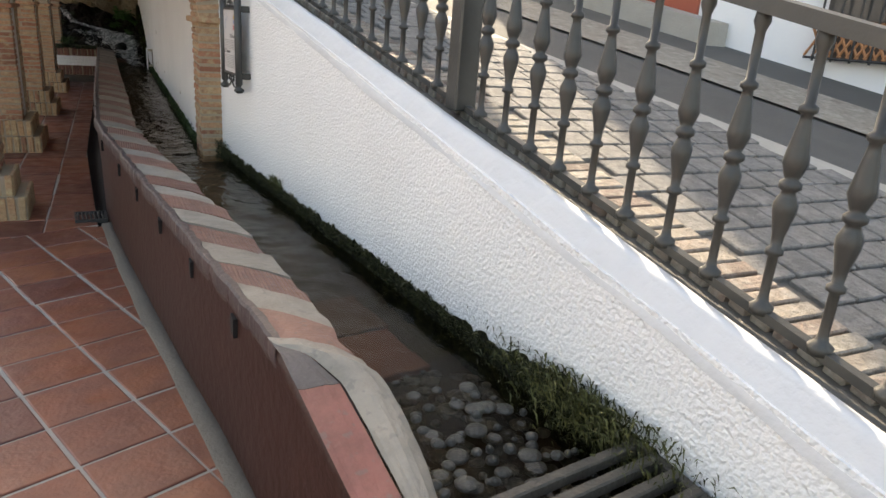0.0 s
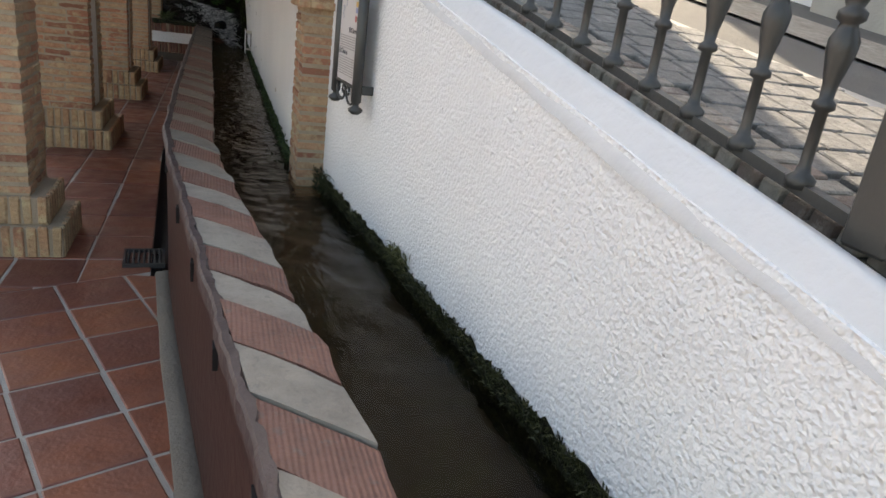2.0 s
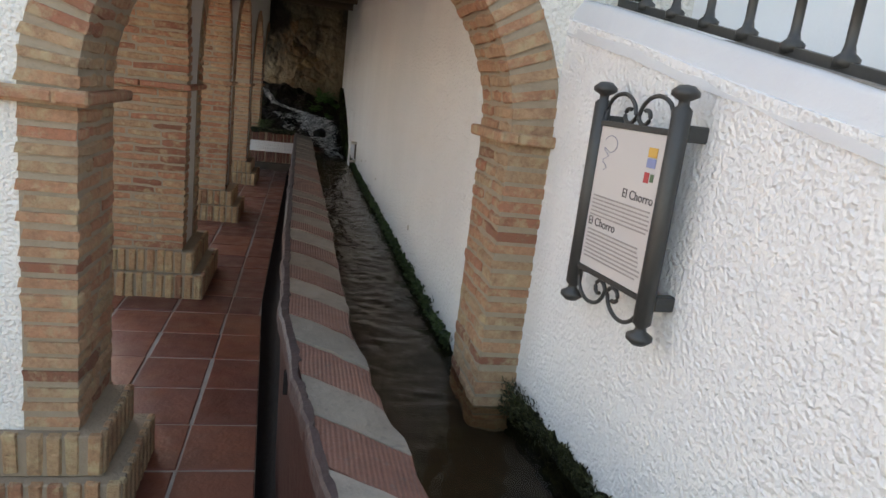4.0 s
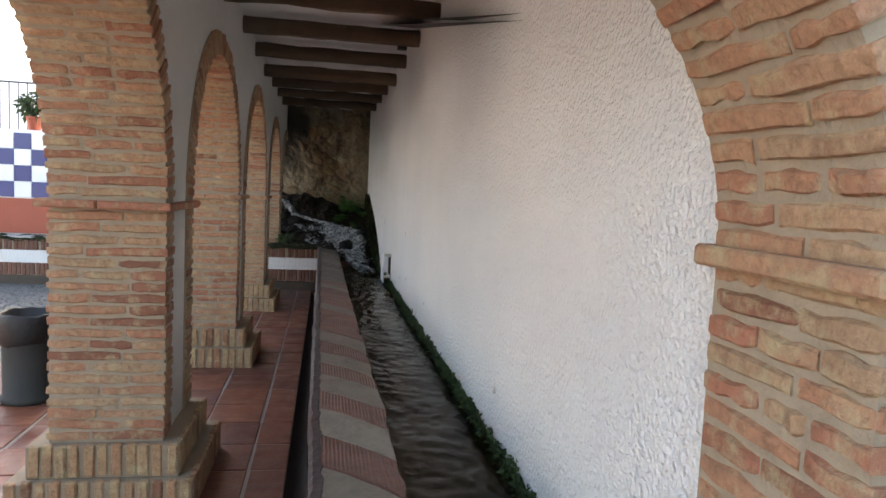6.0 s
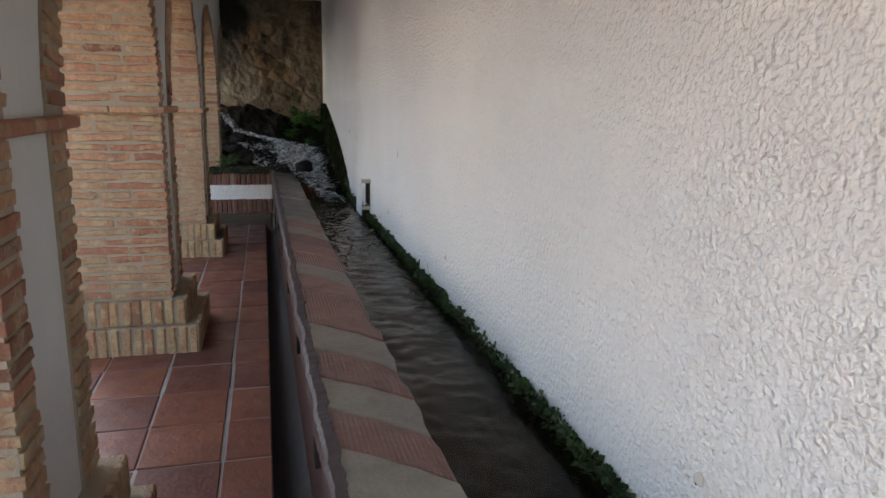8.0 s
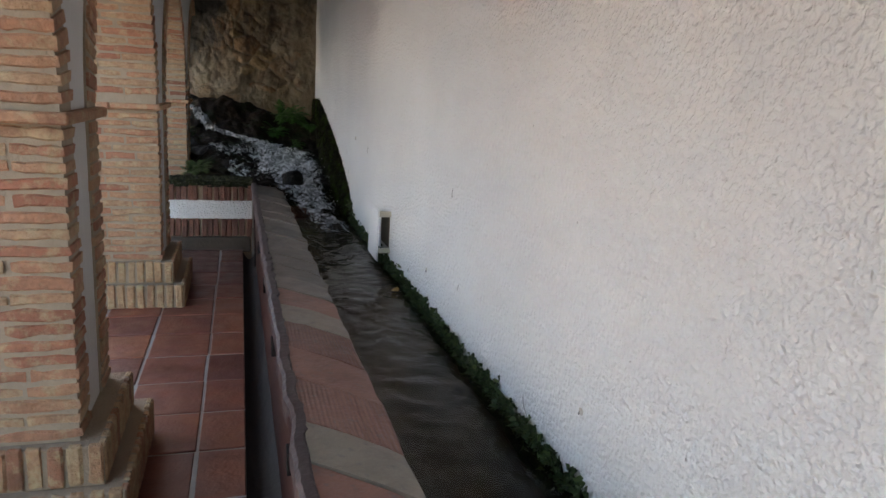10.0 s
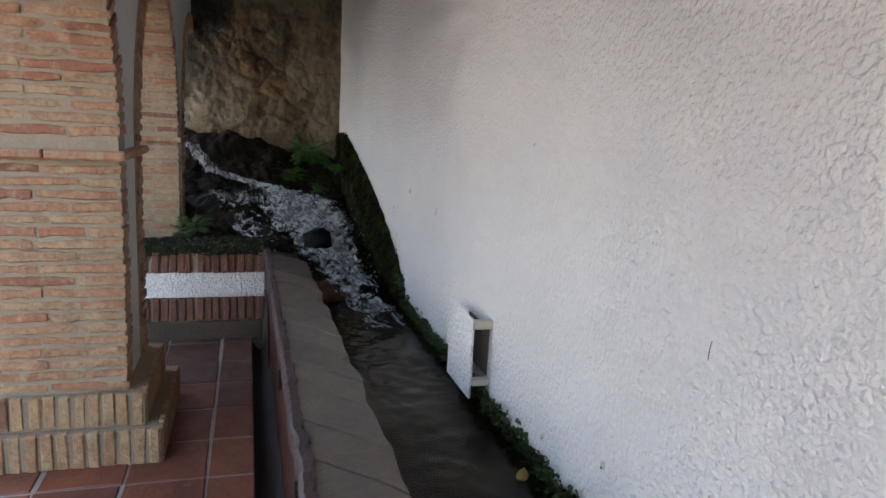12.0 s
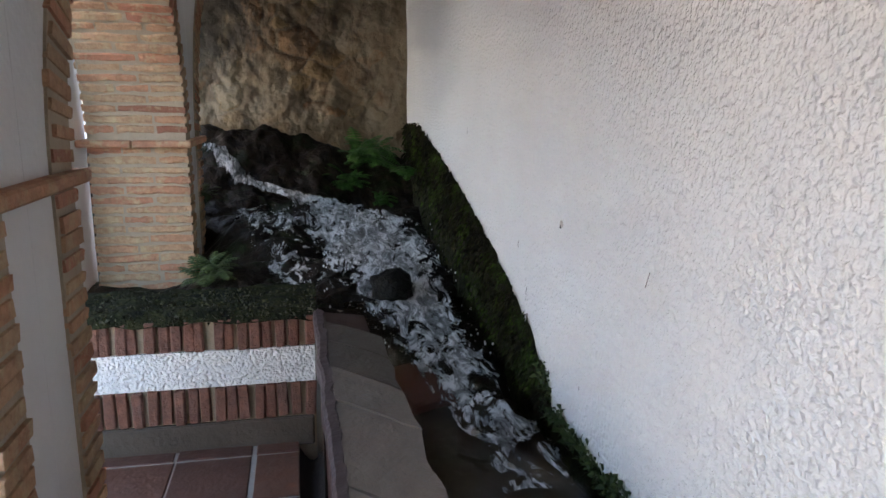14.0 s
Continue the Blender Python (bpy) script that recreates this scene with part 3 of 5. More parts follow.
# cap slabs
y = 1.955
k = 1
while y < 13.40:
    ln = rng.uniform(0.20, 0.27)
    mat = CAP_GREY if k % 2 == 0 else CAP_RED
    if y > 6.0 and rng.random() < 0.25:
        mat = CAP_RED
    if y > 5.6 and mat is CAP_GREY:
        mat = CAP_MID
    if y > 10.4:
        mat = CAP_DAMP
    if y > 12.75:
        mat = CAP_WET
    v, f = [], []
    skew = rng.uniform(0.145, 0.185)
    g = 0.004
    z0 = 0.590 + rng.uniform(-0.004, 0.004)
    for b in range(7):
        s = b / 6
        for yy in (y + g, y + ln * 0.33, y + ln * 0.66, y + ln - g):
            ye = min(yy - skew * s, 13.62)
            o, i = outer(ye) + (0.026 if yy < 5.2 else 0.036), inner(ye)
            wav = 0.004 * noise.noise((s * 5, yy * 14, 7)) + (0.008 * noise.noise((yy * 6, 3, 1)) if b == 6 else 0)
            x = o + (i - o) * s + (wav * 2 if b == 6 else 0)
            z = z0 - 0.012 * s - 0.014 * s ** 3 + wav
            v.append((x, ye, z))
    nb = len(v)
    v += [(x, yy, z - 0.05) for x, yy, z in v]
    for b in range(6):
        for a in range(3):
            q = b * 4 + a
            f.append((q, q + 1, q + 5, q + 4))
    rim = [0, 1, 2, 3, 7, 11, 15, 19, 23, 27, 26, 25, 24, 20, 16, 12, 8, 4]
    for a, b in zip(rim, rim[1:] + rim[:1]):
        f.append((a, a + nb, b + nb, b))
    obj("cap_slab", mesh_of("cap_slab", v, f, mat), kerb)
    y += ln
    k += 1

# the parapet's sloping end: a dark corner, a red-washed slab and a curved pale stone lip
SPLIT = [(1.30, 0.74), (1.45, 0.68), (1.62, 0.62), (1.74, 0.56), (1.84, 0.34), (1.925, 0.0)]


def end_z(yy):
    return max(0.594 - 0.30 * max(0, 1.86 - yy), 0.445)


def end_top(a, yy):
    return (outer(yy) - 0.008 + (inner(yy) - outer(yy) + 0.01) * a * (lerp_table(SPLIT, yy) if yy > 1.30 else 1.0), yy, end_z(yy) + 0.003 * noise.fractal((a * 4, yy * 9, 2), 0.8, 2, 3))


def lip_top(a, yy):
    s0 = lerp_table(SPLIT, yy)
    w = s0 + (1 - s0) * a
    return (outer(yy) - 0.008 + (inner(yy) - outer(yy) + 0.02 + 0.035 * a * max(0, math.sin(math.pi * (yy - 1.30) / 0.62))) * w, yy - 0.15 * a * (1 - s0), end_z(yy) + 0.010 * math.sin(math.pi * min(1, a * 1.3)) - 0.09 * max(0, a - 0.75) + 0.005 * noise.fractal((a * 5, yy * 12, 6), 0.8, 2, 4))


obj("sloping_cap", grid_surface("sloping_cap", end_top, steps(0, 1, 6), steps(-3.0, 1.74, 34), cap_slab("worn_red_wash", (0.25, 0.085, 0.065), (0.22, 0.075, 0.06)), False), kerb, "worn red-washed sloping cap")
obj("corner_slab", grid_surface("corner_slab", end_top, steps(0, 1, 6), steps(1.742, 1.95, 12), cap_slab("dark_grey_wash", (0.085, 0.075, 0.075), (0.07, 0.06, 0.06)), False), kerb, "dark grey scuffed corner")
obj("stone_lip", grid_surface("stone_lip", lip_top, steps(0, 1, 10), steps(1.30, 1.965, 30), CAP_GREY, False), kerb, "pale worn curved stone lip")
water = grid_surface("water", lambda a, yy: (inner(yy) - 0.10 + (face_x(yy) + 0.03 - inner(yy) + 0.10) * a if yy < 5.4 else inner(yy) - 0.10 + (WALL_X + 0.02 - inner(yy) + 0.10) * a, yy,
                     WATER_Z + 0.006 * noise.fractal((a * 3, yy * 3.0, 1), 0.8, 2, 3) + (0.0025 + 0.0045 * max(0.0, min(1.0, (yy - 4.5) / 2.0))) * noise.fractal((a * 9.0 + yy * 9.0, yy * 9.0 - a * 6.0, 4), 0.7, 2.3, 4) + (0.0 if yy < 12.6 else 0.10 * (yy - 12.6) ** 1.5)), steps(0, 1, 26), steps(1.35, 13.9, 900), WATER)
stream = tagged(obj("water", water), "shallow clear brown stream running in the channel", "water", kind="structure")
stream.visible_shadow = False

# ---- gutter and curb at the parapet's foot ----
gut = grid_surface("gutter", lambda a, yy: (tile_edge(yy) + (lerp_table(FOOT, yy) + 0.02 - tile_edge(yy)) * a, yy, -0.012 - 0.07 * math.sin(math.pi * min(1, a * 1.1))), steps(0, 1, 6), steps(5.03, 13.64, 60), plain("dark_cement", (0.016, 0.011, 0.008), (0.045, 0.032, 0.024), 7, 0.8, 0.005))
tagged(obj("gutter", gut), "dark cement gutter along the parapet", "gutter", kind="structure")


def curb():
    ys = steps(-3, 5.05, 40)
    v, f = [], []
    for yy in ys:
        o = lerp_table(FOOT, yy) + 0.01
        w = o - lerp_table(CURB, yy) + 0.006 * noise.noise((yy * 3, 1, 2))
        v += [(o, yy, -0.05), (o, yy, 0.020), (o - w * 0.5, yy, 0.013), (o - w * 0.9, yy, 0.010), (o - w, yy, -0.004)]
    for i in range(len(ys) - 1):
        for kk in range(4):
            f.append((i * 5 + kk, i * 5 + kk + 1, (i + 1) * 5 + kk + 1, (i + 1) * 5 + kk))
    return mesh_of("curb", v, f, CURBCEM, True)


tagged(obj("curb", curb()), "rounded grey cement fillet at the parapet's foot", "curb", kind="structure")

# ---- drain grate ----
drain = tagged(new("drain_grate"), "square black cast-iron drain grate let into the floor", "drain")
drain.matrix_basis = pose(0.384, 5.225, 0.014, 0, 0, 4)
bm = bmesh.new()
for lo, hi in (((-0.095, -0.105, -0.02), (-0.083, 0.105, 0.006)), ((0.083, -0.105, -0.02), (0.095, 0.105, 0.006)), ((-0.083, -0.105, -0.02), (0.083, -0.093, 0.006)), ((-0.083, 0.093, -0.02), (0.083, 0.105, 0.006))):
    add_box(bm, lo, hi)
part("rim", bm, BLACK, drain)
for i in range(7):
    x = -0.072 + i * 0.024
    part("bar", box((x - 0.005, -0.093, -0.018), (x + 0.005, 0.093, 0.004), 0.002), BLACK, drain)
# solid block under the bars, coloured near-black for the shade below
part("pit", box((-0.083, -0.093, -0.06), (0.083, 0.093, -0.03)), plain("pit_shade_black", (0.008, 0.008, 0.008), (0.015, 0.014, 0.013), 8, 0.9), drain, "near-black block painting the pit's shade")

# ---- bricks of the arcade ----
def brick_mesh(lx, dep, h, seed):
    """A hand-struck brick: its face edges eased, its long arrises wavering."""
    r = random.Random(seed)
    v, f, n = [], [], 5
    for i in range(n):
        x = -lx / 2 + lx * i / (n - 1)
        pinch = 0.93 if i in (0, n - 1) else 1.0
        up, dn, bow = r.uniform(-0.0042, 0.0042), r.uniform(-0.0042, 0.0042), r.uniform(-0.003, 0.003)
        for yy, zz in ((dep, -0.5), (0.007, -0.5), (0.0, -0.34), (0.0, 0.34), (0.007, 0.5), (dep, 0.5)):
            z = zz * h * pinch + (up if zz > 0 else dn)
            v.append((x + r.uniform(-1, 1) * 0.002, (yy + bow + (0.005 if pinch < 1 and yy == 0 else 0)) if yy < dep else yy + r.uniform(-0.006, 0.006), z))
    for i in range(n - 1):
        for k in range(6):
            j = (k + 1) % 6
            f.append((i * 6 + k, (i + 1) * 6 + k, (i + 1) * 6 + j, i * 6 + j))
    f += [tuple(reversed(range(6))), tuple(range((n - 1) * 6, n * 6))]
    return mesh_of("brick", v, f, BRICK)


LONG = [brick_mesh(0.262, 0.12, 0.033, s) for s in range(9)]
SHORT = [brick_mesh(0.168, 0.12, 0.033, s + 19) for s in range(9)]
PITCH = 0.048


def course_at(s, mid, half, base, spring):
    """The point of the opening's outline at length s, with the way into the wall."""
    leg = spring - base
    if s < leg:
        return mid + half, base + s, 0.0
    s -= leg
    if s < math.pi * half:
        t = s / half
        return mid + half * math.cos(t), spring + half * math.sin(t), t
    s -= math.pi * half
    return mid - half, spring - s, math.pi


def lay_courses(parent, mid, half, base, spring, c0, c1, axis, deep0, deep1):
    leg, total = spring - base, 2 * (spring - base) + math.pi * half
    n = int(total / PITCH)
    for k in range(n):
        a, z, t = course_at((k + 0.5) * total / n, mid, half, base, spring)
        if abs(z - spring) < 0.022 and (t == 0 or t == math.pi or t < 0.05 or t > 3.09):
            continue
        if axis == "x" and a > 16.0:
            continue
        width = c1 - c0
        cuts = [0.0, (0.62 if k % 2 else 0.38) + rng.uniform(-0.07, 0.07), 1.0]
        if rng.random() < 0.16:
            cuts = [0.0, rng.uniform(0.26, 0.36), rng.uniform(0.60, 0.72), 1.0]
        for q0, q1 in zip(cuts, cuts[1:]):
            lo, hi = c0 + width * q0, c0 + width * q1
            meshes, base_len = (LONG, 0.262) if hi - lo > 0.21 else (SHORT, 0.168)
            ln = hi - lo - 0.012
            cx = (lo + hi) / 2 + rng.uniform(-0.003, 0.003)
            sx = ln / base_len
            proud = rng.uniform(0.001, 0.007)
            turn = Matrix.Rotation(rng.uniform(-0.028, 0.028), 4, "Y")
            # local x along the depth of the wall, local y into the wall, local z along the outline
            out = Vector((math.cos(t), math.sin(t)))
            along = Vector((-math.sin(t), math.cos(t)))
            if axis == "x":
                m = Matrix(((1, 0, 0, cx), (0, out.x, along.x, a - proud * out.x), (0, out.y, along.y, z - proud * out.y), (0, 0, 0, 1)))
            else:
                m = Matrix(((0, out.x, along.x, a - proud * out.x), (1, 0, 0, cx), (0, out.y, along.y, z - proud * out.y), (0, 0, 0, 1)))
            size = Matrix.Diagonal((sx, rng.uniform(deep0, deep1), rng.uniform(0.90, 1.20), 1))
            obj("brick", rng.choice(meshes), parent, m=m @ turn @ size)


def lining(name, mid, half, base, spring, c0, c1, axis, parent, deep=0.128):
    """The mortar bed behind the bricks of an opening."""
    pts = [(mid + half, base)] + [(mid + half * math.cos(t), spring + half * math.sin(t)) for t in steps(0, math.pi, 40)] + [(mid - half, base)]
    wide = half + deep
    pts2 = [(mid + wide, base)] + [(mid + wide * math.cos(t), spring + wide * math.sin(t)) for t in steps(0, math.pi, 40)] + [(mid - wide, base)]
    v, f = [], []
    n = len(pts)
    for c in (c0, c1):
        for ring in (pts, pts2):
            v += [((c, a, z) if axis == "x" else (a, c, z)) for a, z in ring]
    if axis == "x":
        v = [(x, min(y, 16.02), z) for x, y, z in v]
    for k in range(n - 1):
        f += [(k, k + 1, 2 * n + k + 1, 2 * n + k), (k, n + k, n + k + 1, k + 1), (2 * n + k, 2 * n + k + 1, 3 * n + k + 1, 3 * n + k), (n + k, 3 * n + k, 3 * n + k + 1, n + k + 1)]
    obj(name, mesh_of(name, v, f, MORTAR), parent)


# ---- timber joists ----
JOIST = []
for i in range(10):
    y = 6.30 + i * 0.925 + rng.uniform(-0.05, 0.05)
    z = CEIL - 0.01 + rng.uniform(-0.015, 0.02)
    r0 = rng.uniform(0.052, 0.066)
    pts = [(x, y + 0.012 * noise.noise((x * 2, i, 0)) , z + 0.010 * noise.noise((x * 3, i, 9))) for x in steps(PIER_E - 0.02, WALL_X + 0.02, 14)]
    v, f = tube(pts, r0, 9)
    v = [Vector(p) + Vector((0, noise.noise((p[0] * 9, p[1] * 30, p[2] * 30)), noise.noise((p[0] * 9, p[1] * 30, p[2] * 30 + 7)))) * 0.008 for p in v]
    if i == 6:
        v = [Vector((p[0], y + (p[1] - y) * 1.5, p[2] - 0.03)) for p in v]
    tagged(obj("ceiling_joist", mesh_of("ceiling_joist", v, f, TIMBER, True)), "dark rough-hewn timber joist under the ceiling", "joist", "ceiling joists")

# ---- low cross wall and bench ----
def row_of_bricks(parent, x0, x1, y, z0, z1, depth, step=0.052, name="brick", mats=None):
    me = {}
    n = int((x1 - x0) / step)
    for i in range(n):
        kk = rng.randrange(4)
        if kk not in me:
            r = random.Random(kk + 40)
            bm = box((-step / 2 + 0.005, -depth, z0), (step / 2 - 0.005, 0.02, z1), 0.006)
            for vert in bm.verts:
                vert.co += Vector((r.uniform(-1, 1), r.uniform(-1, 1), r.uniform(-1, 1))) * 0.003
            me[kk] = finish(bm, name, mats or SOLDIER)
        obj(name, me[kk], parent, m=pose(x0 + (i + 0.5) * (x1 - x0) / n, y + rng.uniform(-0.004, 0.003), rng.uniform(-0.004, 0.004), 0, rng.uniform(-2, 2), 0))


bench = tagged(new("cross_wall"), "low brick and white stucco wall with a mossy top closing the corridor", "low wall", kind="structure")
LOW_Y = 13.67
part("core", box((-4.2, LOW_Y + 0.004, -0.2), (0.385, LOW_Y + 0.36, 0.57)), MORTAR, bench)
part("footing", box((-4.2, LOW_Y - 0.012, -0.02), (0.376, LOW_Y + 0.02, 0.115), 0.008), plain("brown_stained_cement", (0.045, 0.035, 0.026), (0.10, 0.078, 0.06), 7, 0.85, 0.006, 0, 45), bench, "stained cement footing")
part("white_band", box((-4.2, LOW_Y - 0.008, 0.272), (0.385, LOW_Y + 0.02, 0.428)), STUCCO, bench, "white stucco band")
row_of_bricks(bench, -4.2, 0.385, LOW_Y, 0.120, 0.270, 0.012, mats=DAMP)
row_of_bricks(bench, -4.2, 0.385, LOW_Y, 0.430, 0.556, 0.012, mats=DAMP)
lid = grid_surface("mossy_top", lambda x, yy: (x, yy, 0.585 + 0.02 * noise.fractal((x * 6, yy * 6, 0), 0.7, 2, 4) - (0.04 if yy < LOW_Y - 0.005 else 0)), steps(-4.2, 0.40, 130), steps(LOW_Y - 0.02, LOW_Y + 0.38, 14), MOSS)
obj("mossy_top", lid, bench, "dark mossy crust")

# ---- spring: rock, white water, fern ----
def spring_z(x, yy):
    s = max(0.0, min(1.0, (yy - 13.1) / 2.9))
    left = max(0.0, min(1.0, (0.75 - x) / 1.0))
    z = 0.26 + 0.78 * s ** 0.9 * (0.75 + 0.22 * left)
    t = max(0.0, min(1.0, (yy - 15.45) / 0.40))
    z += (0.30 - 0.12 * abs(x - 0.2)) * t * t * (3 - 2 * t)
    side = max(0.0, min(1.0, (0.0 - x) / 0.25)) * max(0.0, min(1.0, (15.1 - yy) / 0.5))
    return z * (1 - side) + min(z, 0.50) * side + (0.085 - 0.05 * side) * noise.fractal((x * 3.2, yy * 3.2, 11), 0.8, 2.1, 5)


rock = grid_surface("spring_rock", lambda x, yy: (x, yy, spring_z(x, yy)), steps(-1.4, 1.15, 90), steps(14.0, 16.03, 90), ROCK)
lower = grid_surface("spring_rock", lambda x, yy: (x, yy, spring_z(x, yy) - (0.3 if yy < 13.22 else 0)), steps(0.40, 1.15, 34), steps(13.2, 14.0, 40), ROCK)
tagged(obj("spring_rock", lower), "dark wet rock where the fall meets the channel", "rock", kind="structure")
tagged(obj("spring_rock", rock), "dark wet mossy rock under the spring", "rock", kind="structure")


FALL = [(12.5, 0.94), (13.0, 0.92), (13.5, 0.86), (14.0, 0.79), (14.6, 0.72), (15.0, 0.62), (15.25, 0.42), (15.45, 0.12), (15.70, -0.24)]
SPREAD = [(12.5, 0.17), (13.2, 0.15), (14.0, 0.25), (14.6, 0.36), (14.9, 0.36), (15.1, 0.24), (15.3, 0.12), (15.70, 0.08)]


def white_sheet(fall, spread, y0, y1, cols, rows, sparse):
    """Broken white water lying over the rock."""
    us, ys = steps(-1, 1, cols), steps(y0, y1, rows)
    v, thin = [], []
    for yy in ys:
        s = (yy - 13.0) / 2.8
        half = lerp_table(spread, yy)
        for u in us:
            x = lerp_table(fall, yy) + half * u + 0.03 * noise.noise((u * 2, yy * 4, 2))
            lift = 0.035 + 0.06 * noise.fractal((x * 9, yy * 6, 4), 0.6, 2.1, 5)
            low = WATER_Z + 0.012 + 0.10 * max(0, yy - 12.6) ** 1.5
            z = max(spring_z(x, yy) + lift * (1 - u * u * 0.7), low + 0.02 * noise.noise((x * 9, yy * 9, 0)))
            v.append((min(x, 1.125), yy, z))
            thin.append(0.24 * u * u * abs(u) + (0.07 * max(0, 0.28 - s) / 0.28) + sparse)
    n = len(us)
    f = [(j * n + i, j * n + i + 1, (j + 1) * n + i + 1, (j + 1) * n + i) for j in range(len(ys) - 1) for i in range(n - 1)]
    me = mesh_of("white_water", v, f, FOAM, True)
    at = me.attributes.new("thin", "FLOAT", "POINT")
    at.data.foreach_set("value", thin)
    return me


tagged(obj("white_water", white_sheet(FALL, SPREAD, 12.5, 15.68, 44, 220, -0.01)), "foaming white water tumbling down from the spring", "cascade", kind="structure")
tagged(obj("white_water", white_sheet([(14.02, 0.38), (15.2, 0.12)], [(14.02, 0.22), (15.2, 0.26)], 14.02, 15.15, 30, 70, 0.135)), "thin rivulets trickling over the dark rock", "cascade", kind="structure")


def spray():
    """Drops thrown up by the fall."""
    v, f = [], []
    for _ in range(900):
        yy = rng.uniform(13.3, 15.2)
        half = lerp_table(SPREAD, yy)
        x = min(1.1, lerp_table(FALL, yy) + half * rng.gauss(0, 0.55))
        r, q = rng.uniform(0.002, 0.0055), len(v)
        z = max(spring_z(x, yy), WATER_Z) + 0.05 + abs(rng.gauss(0, 0.03))
        v += [(x + r, yy, z), (x - r, yy, z), (x, yy + r, z), (x, yy - r, z), (x, yy, z + r * 1.5), (x, yy, z - r * 1.5)]
        f += [(q + a, q + b, q + c) for a, b, c in ((0, 2, 4), (2, 1, 4), (1, 3, 4), (3, 0, 4), (2, 0, 5), (1, 2, 5), (3, 1, 5), (0, 3, 5))]
    return mesh_of("spray", v, f, plain("white_drops", (0.72, 0.74, 0.75), (0.6, 0.62, 0.63), 9, 0.2, 0.0), True)


tagged(obj("spray", spray()), "white drops splashing above the fall", "spray", kind="stuff")


def dull(*spec):
    m = plain(*spec)
    m.node_tree.nodes["Principled BSDF"].inputs["Specular IOR Level"].default_value = 0.1
    return m


def boulder(name, at, r, mat, label, cat, seed, group=""):
    bm = bmesh.new()
    bmesh.ops.create_icosphere(bm, subdivisions=3, radius=r)
    for vert in bm.verts:
        d = vert.co.normalized()
        vert.co *= 1 + 0.28 * noise.fractal((d * 1.6 + Vector((seed, 0, 0))), 0.8, 2, 3)
        vert.co.z *= 0.8
    ob = part(name, bm, mat, smooth=True)
    ob.matrix_basis = Matrix.Translation(at)
    return tagged(ob, label, cat, group)


for px, py, pz, rz in ((0.745, 13.22, 0.392, 18),):
    ob = part("sunken_brick", box((-0.10, -0.15, -0.04), (0.10, 0.15, 0.03), 0.012), plain("wet_red_brick", (0.13, 0.036, 0.022), (0.08, 0.026, 0.018), 9, 0.3))
    ob.matrix_basis = pose(px, py, pz, 4, -3, rz)
    tagged(ob, "red brick lying under the running water", "brick", "bricks in the stream")
for px, py in ((1.255, 2.215), (1.235, 2.53)):
    ob = part("sunken_tile", box((-0.16, -0.15, -0.03), (0.16, 0.15, 0.012), 0.006), plain("drowned_red_tile", (0.17, 0.062, 0.040), (0.11, 0.050, 0.034), 6, 0.6) if py < 2.3 else plain("silted_red_tile", (0.10, 0.050, 0.032), (0.075, 0.048, 0.028), 6, 0.7))
    ob.matrix_basis = pose(px, py, 0.325, 0, 0, 8)
    tagged(ob, "dull red tile lying under the running water", "tile", "tiles in the stream")
boulder("rock", (0.745, 13.95, 0.580), 0.105, dull("black_wet_stone", (0.006, 0.006, 0.005), (0.012, 0.011, 0.009), 12, 0.5, 0.02), "dark wet round rock in the falling water", "rock", 3)

# tiny leaves and blades, all of them one object a patch
def leaves(name, spots, size, mat, label, cat, lean=0.9, wide=0.55, kind="stuff"):
    """spots: (place, outward way) pairs. Each leaf is a bent four-sided blade."""
    v, f = [], []
    for p, way in spots:
        d = (Vector(way) + Vector((rng.uniform(-1, 1), rng.uniform(-1, 1), rng.uniform(-1, 1))) * lean).normalized()
        side = d.cross(Vector((rng.uniform(-1, 1), rng.uniform(-1, 1), rng.uniform(-1, 1)))).normalized()
        s = size * rng.uniform(0.5, 1.4)
        p = Vector(p)
        mid = p + d * s * 0.5 + Vector((0, 0, 0.1 * s))
        tip = p + d * s - Vector((0, 0, 0.25 * s))
        q = len(v)
        v += [p, mid + side * s * wide * 0.5, tip, mid - side * s * wide * 0.5]
        f += [(q, q + 1, q + 2, q + 3)]
    return tagged(obj(name, mesh_of(name, v, f, mat)), label, cat, kind=kind)


def moss_edge(y):
    """The height to which growth climbs the wall above the water."""
    base = 0.46 if y < 5.3 else 0.425
    if y > 12.9:
        base += 0.86 * min(1, (y - 12.9) / 2.5) ** 0.62
    return base


def wall_face(y):
    return face_x(y) if y < 5.4 else WALL_X


def moss_strip(y0, y1, n):
    us = steps(0, 1, 7)
    def f(a, y):
        top = moss_edge(y) - 0.006 + 0.026 * noise.fractal((y * 11, 1, 1), 0.5, 2.3, 5)
        if 1.1 < y < 2.1:
            top += 0.05 * math.exp(-((y - 1.6) / 0.3) ** 2)
        z = 0.18 + (top - 0.18) * a
        th = (0.007 + 0.013 * noise.fractal((y * 11, a * 4, 6), 0.7, 2, 3)) * (1 - a ** 3) + (0.05 * (1 - a) ** 1.5 if y > 13 else 0)
        return (wall_face(y) - 0.002 - max(th, 0.0) - 0.004 * (1 - a), y, z)
    return grid_surface("moss", f, us, steps(y0, y1, n), MOSS)


tagged(obj("moss", moss_strip(0.9, 5.32, 260)), "dark moss along the water's edge of the street wall", "moss", kind="stuff")
tagged(obj("moss", moss_strip(5.73, 16.0, 500)), "dark moss along the water's edge of the gallery wall", "moss", kind="stuff")

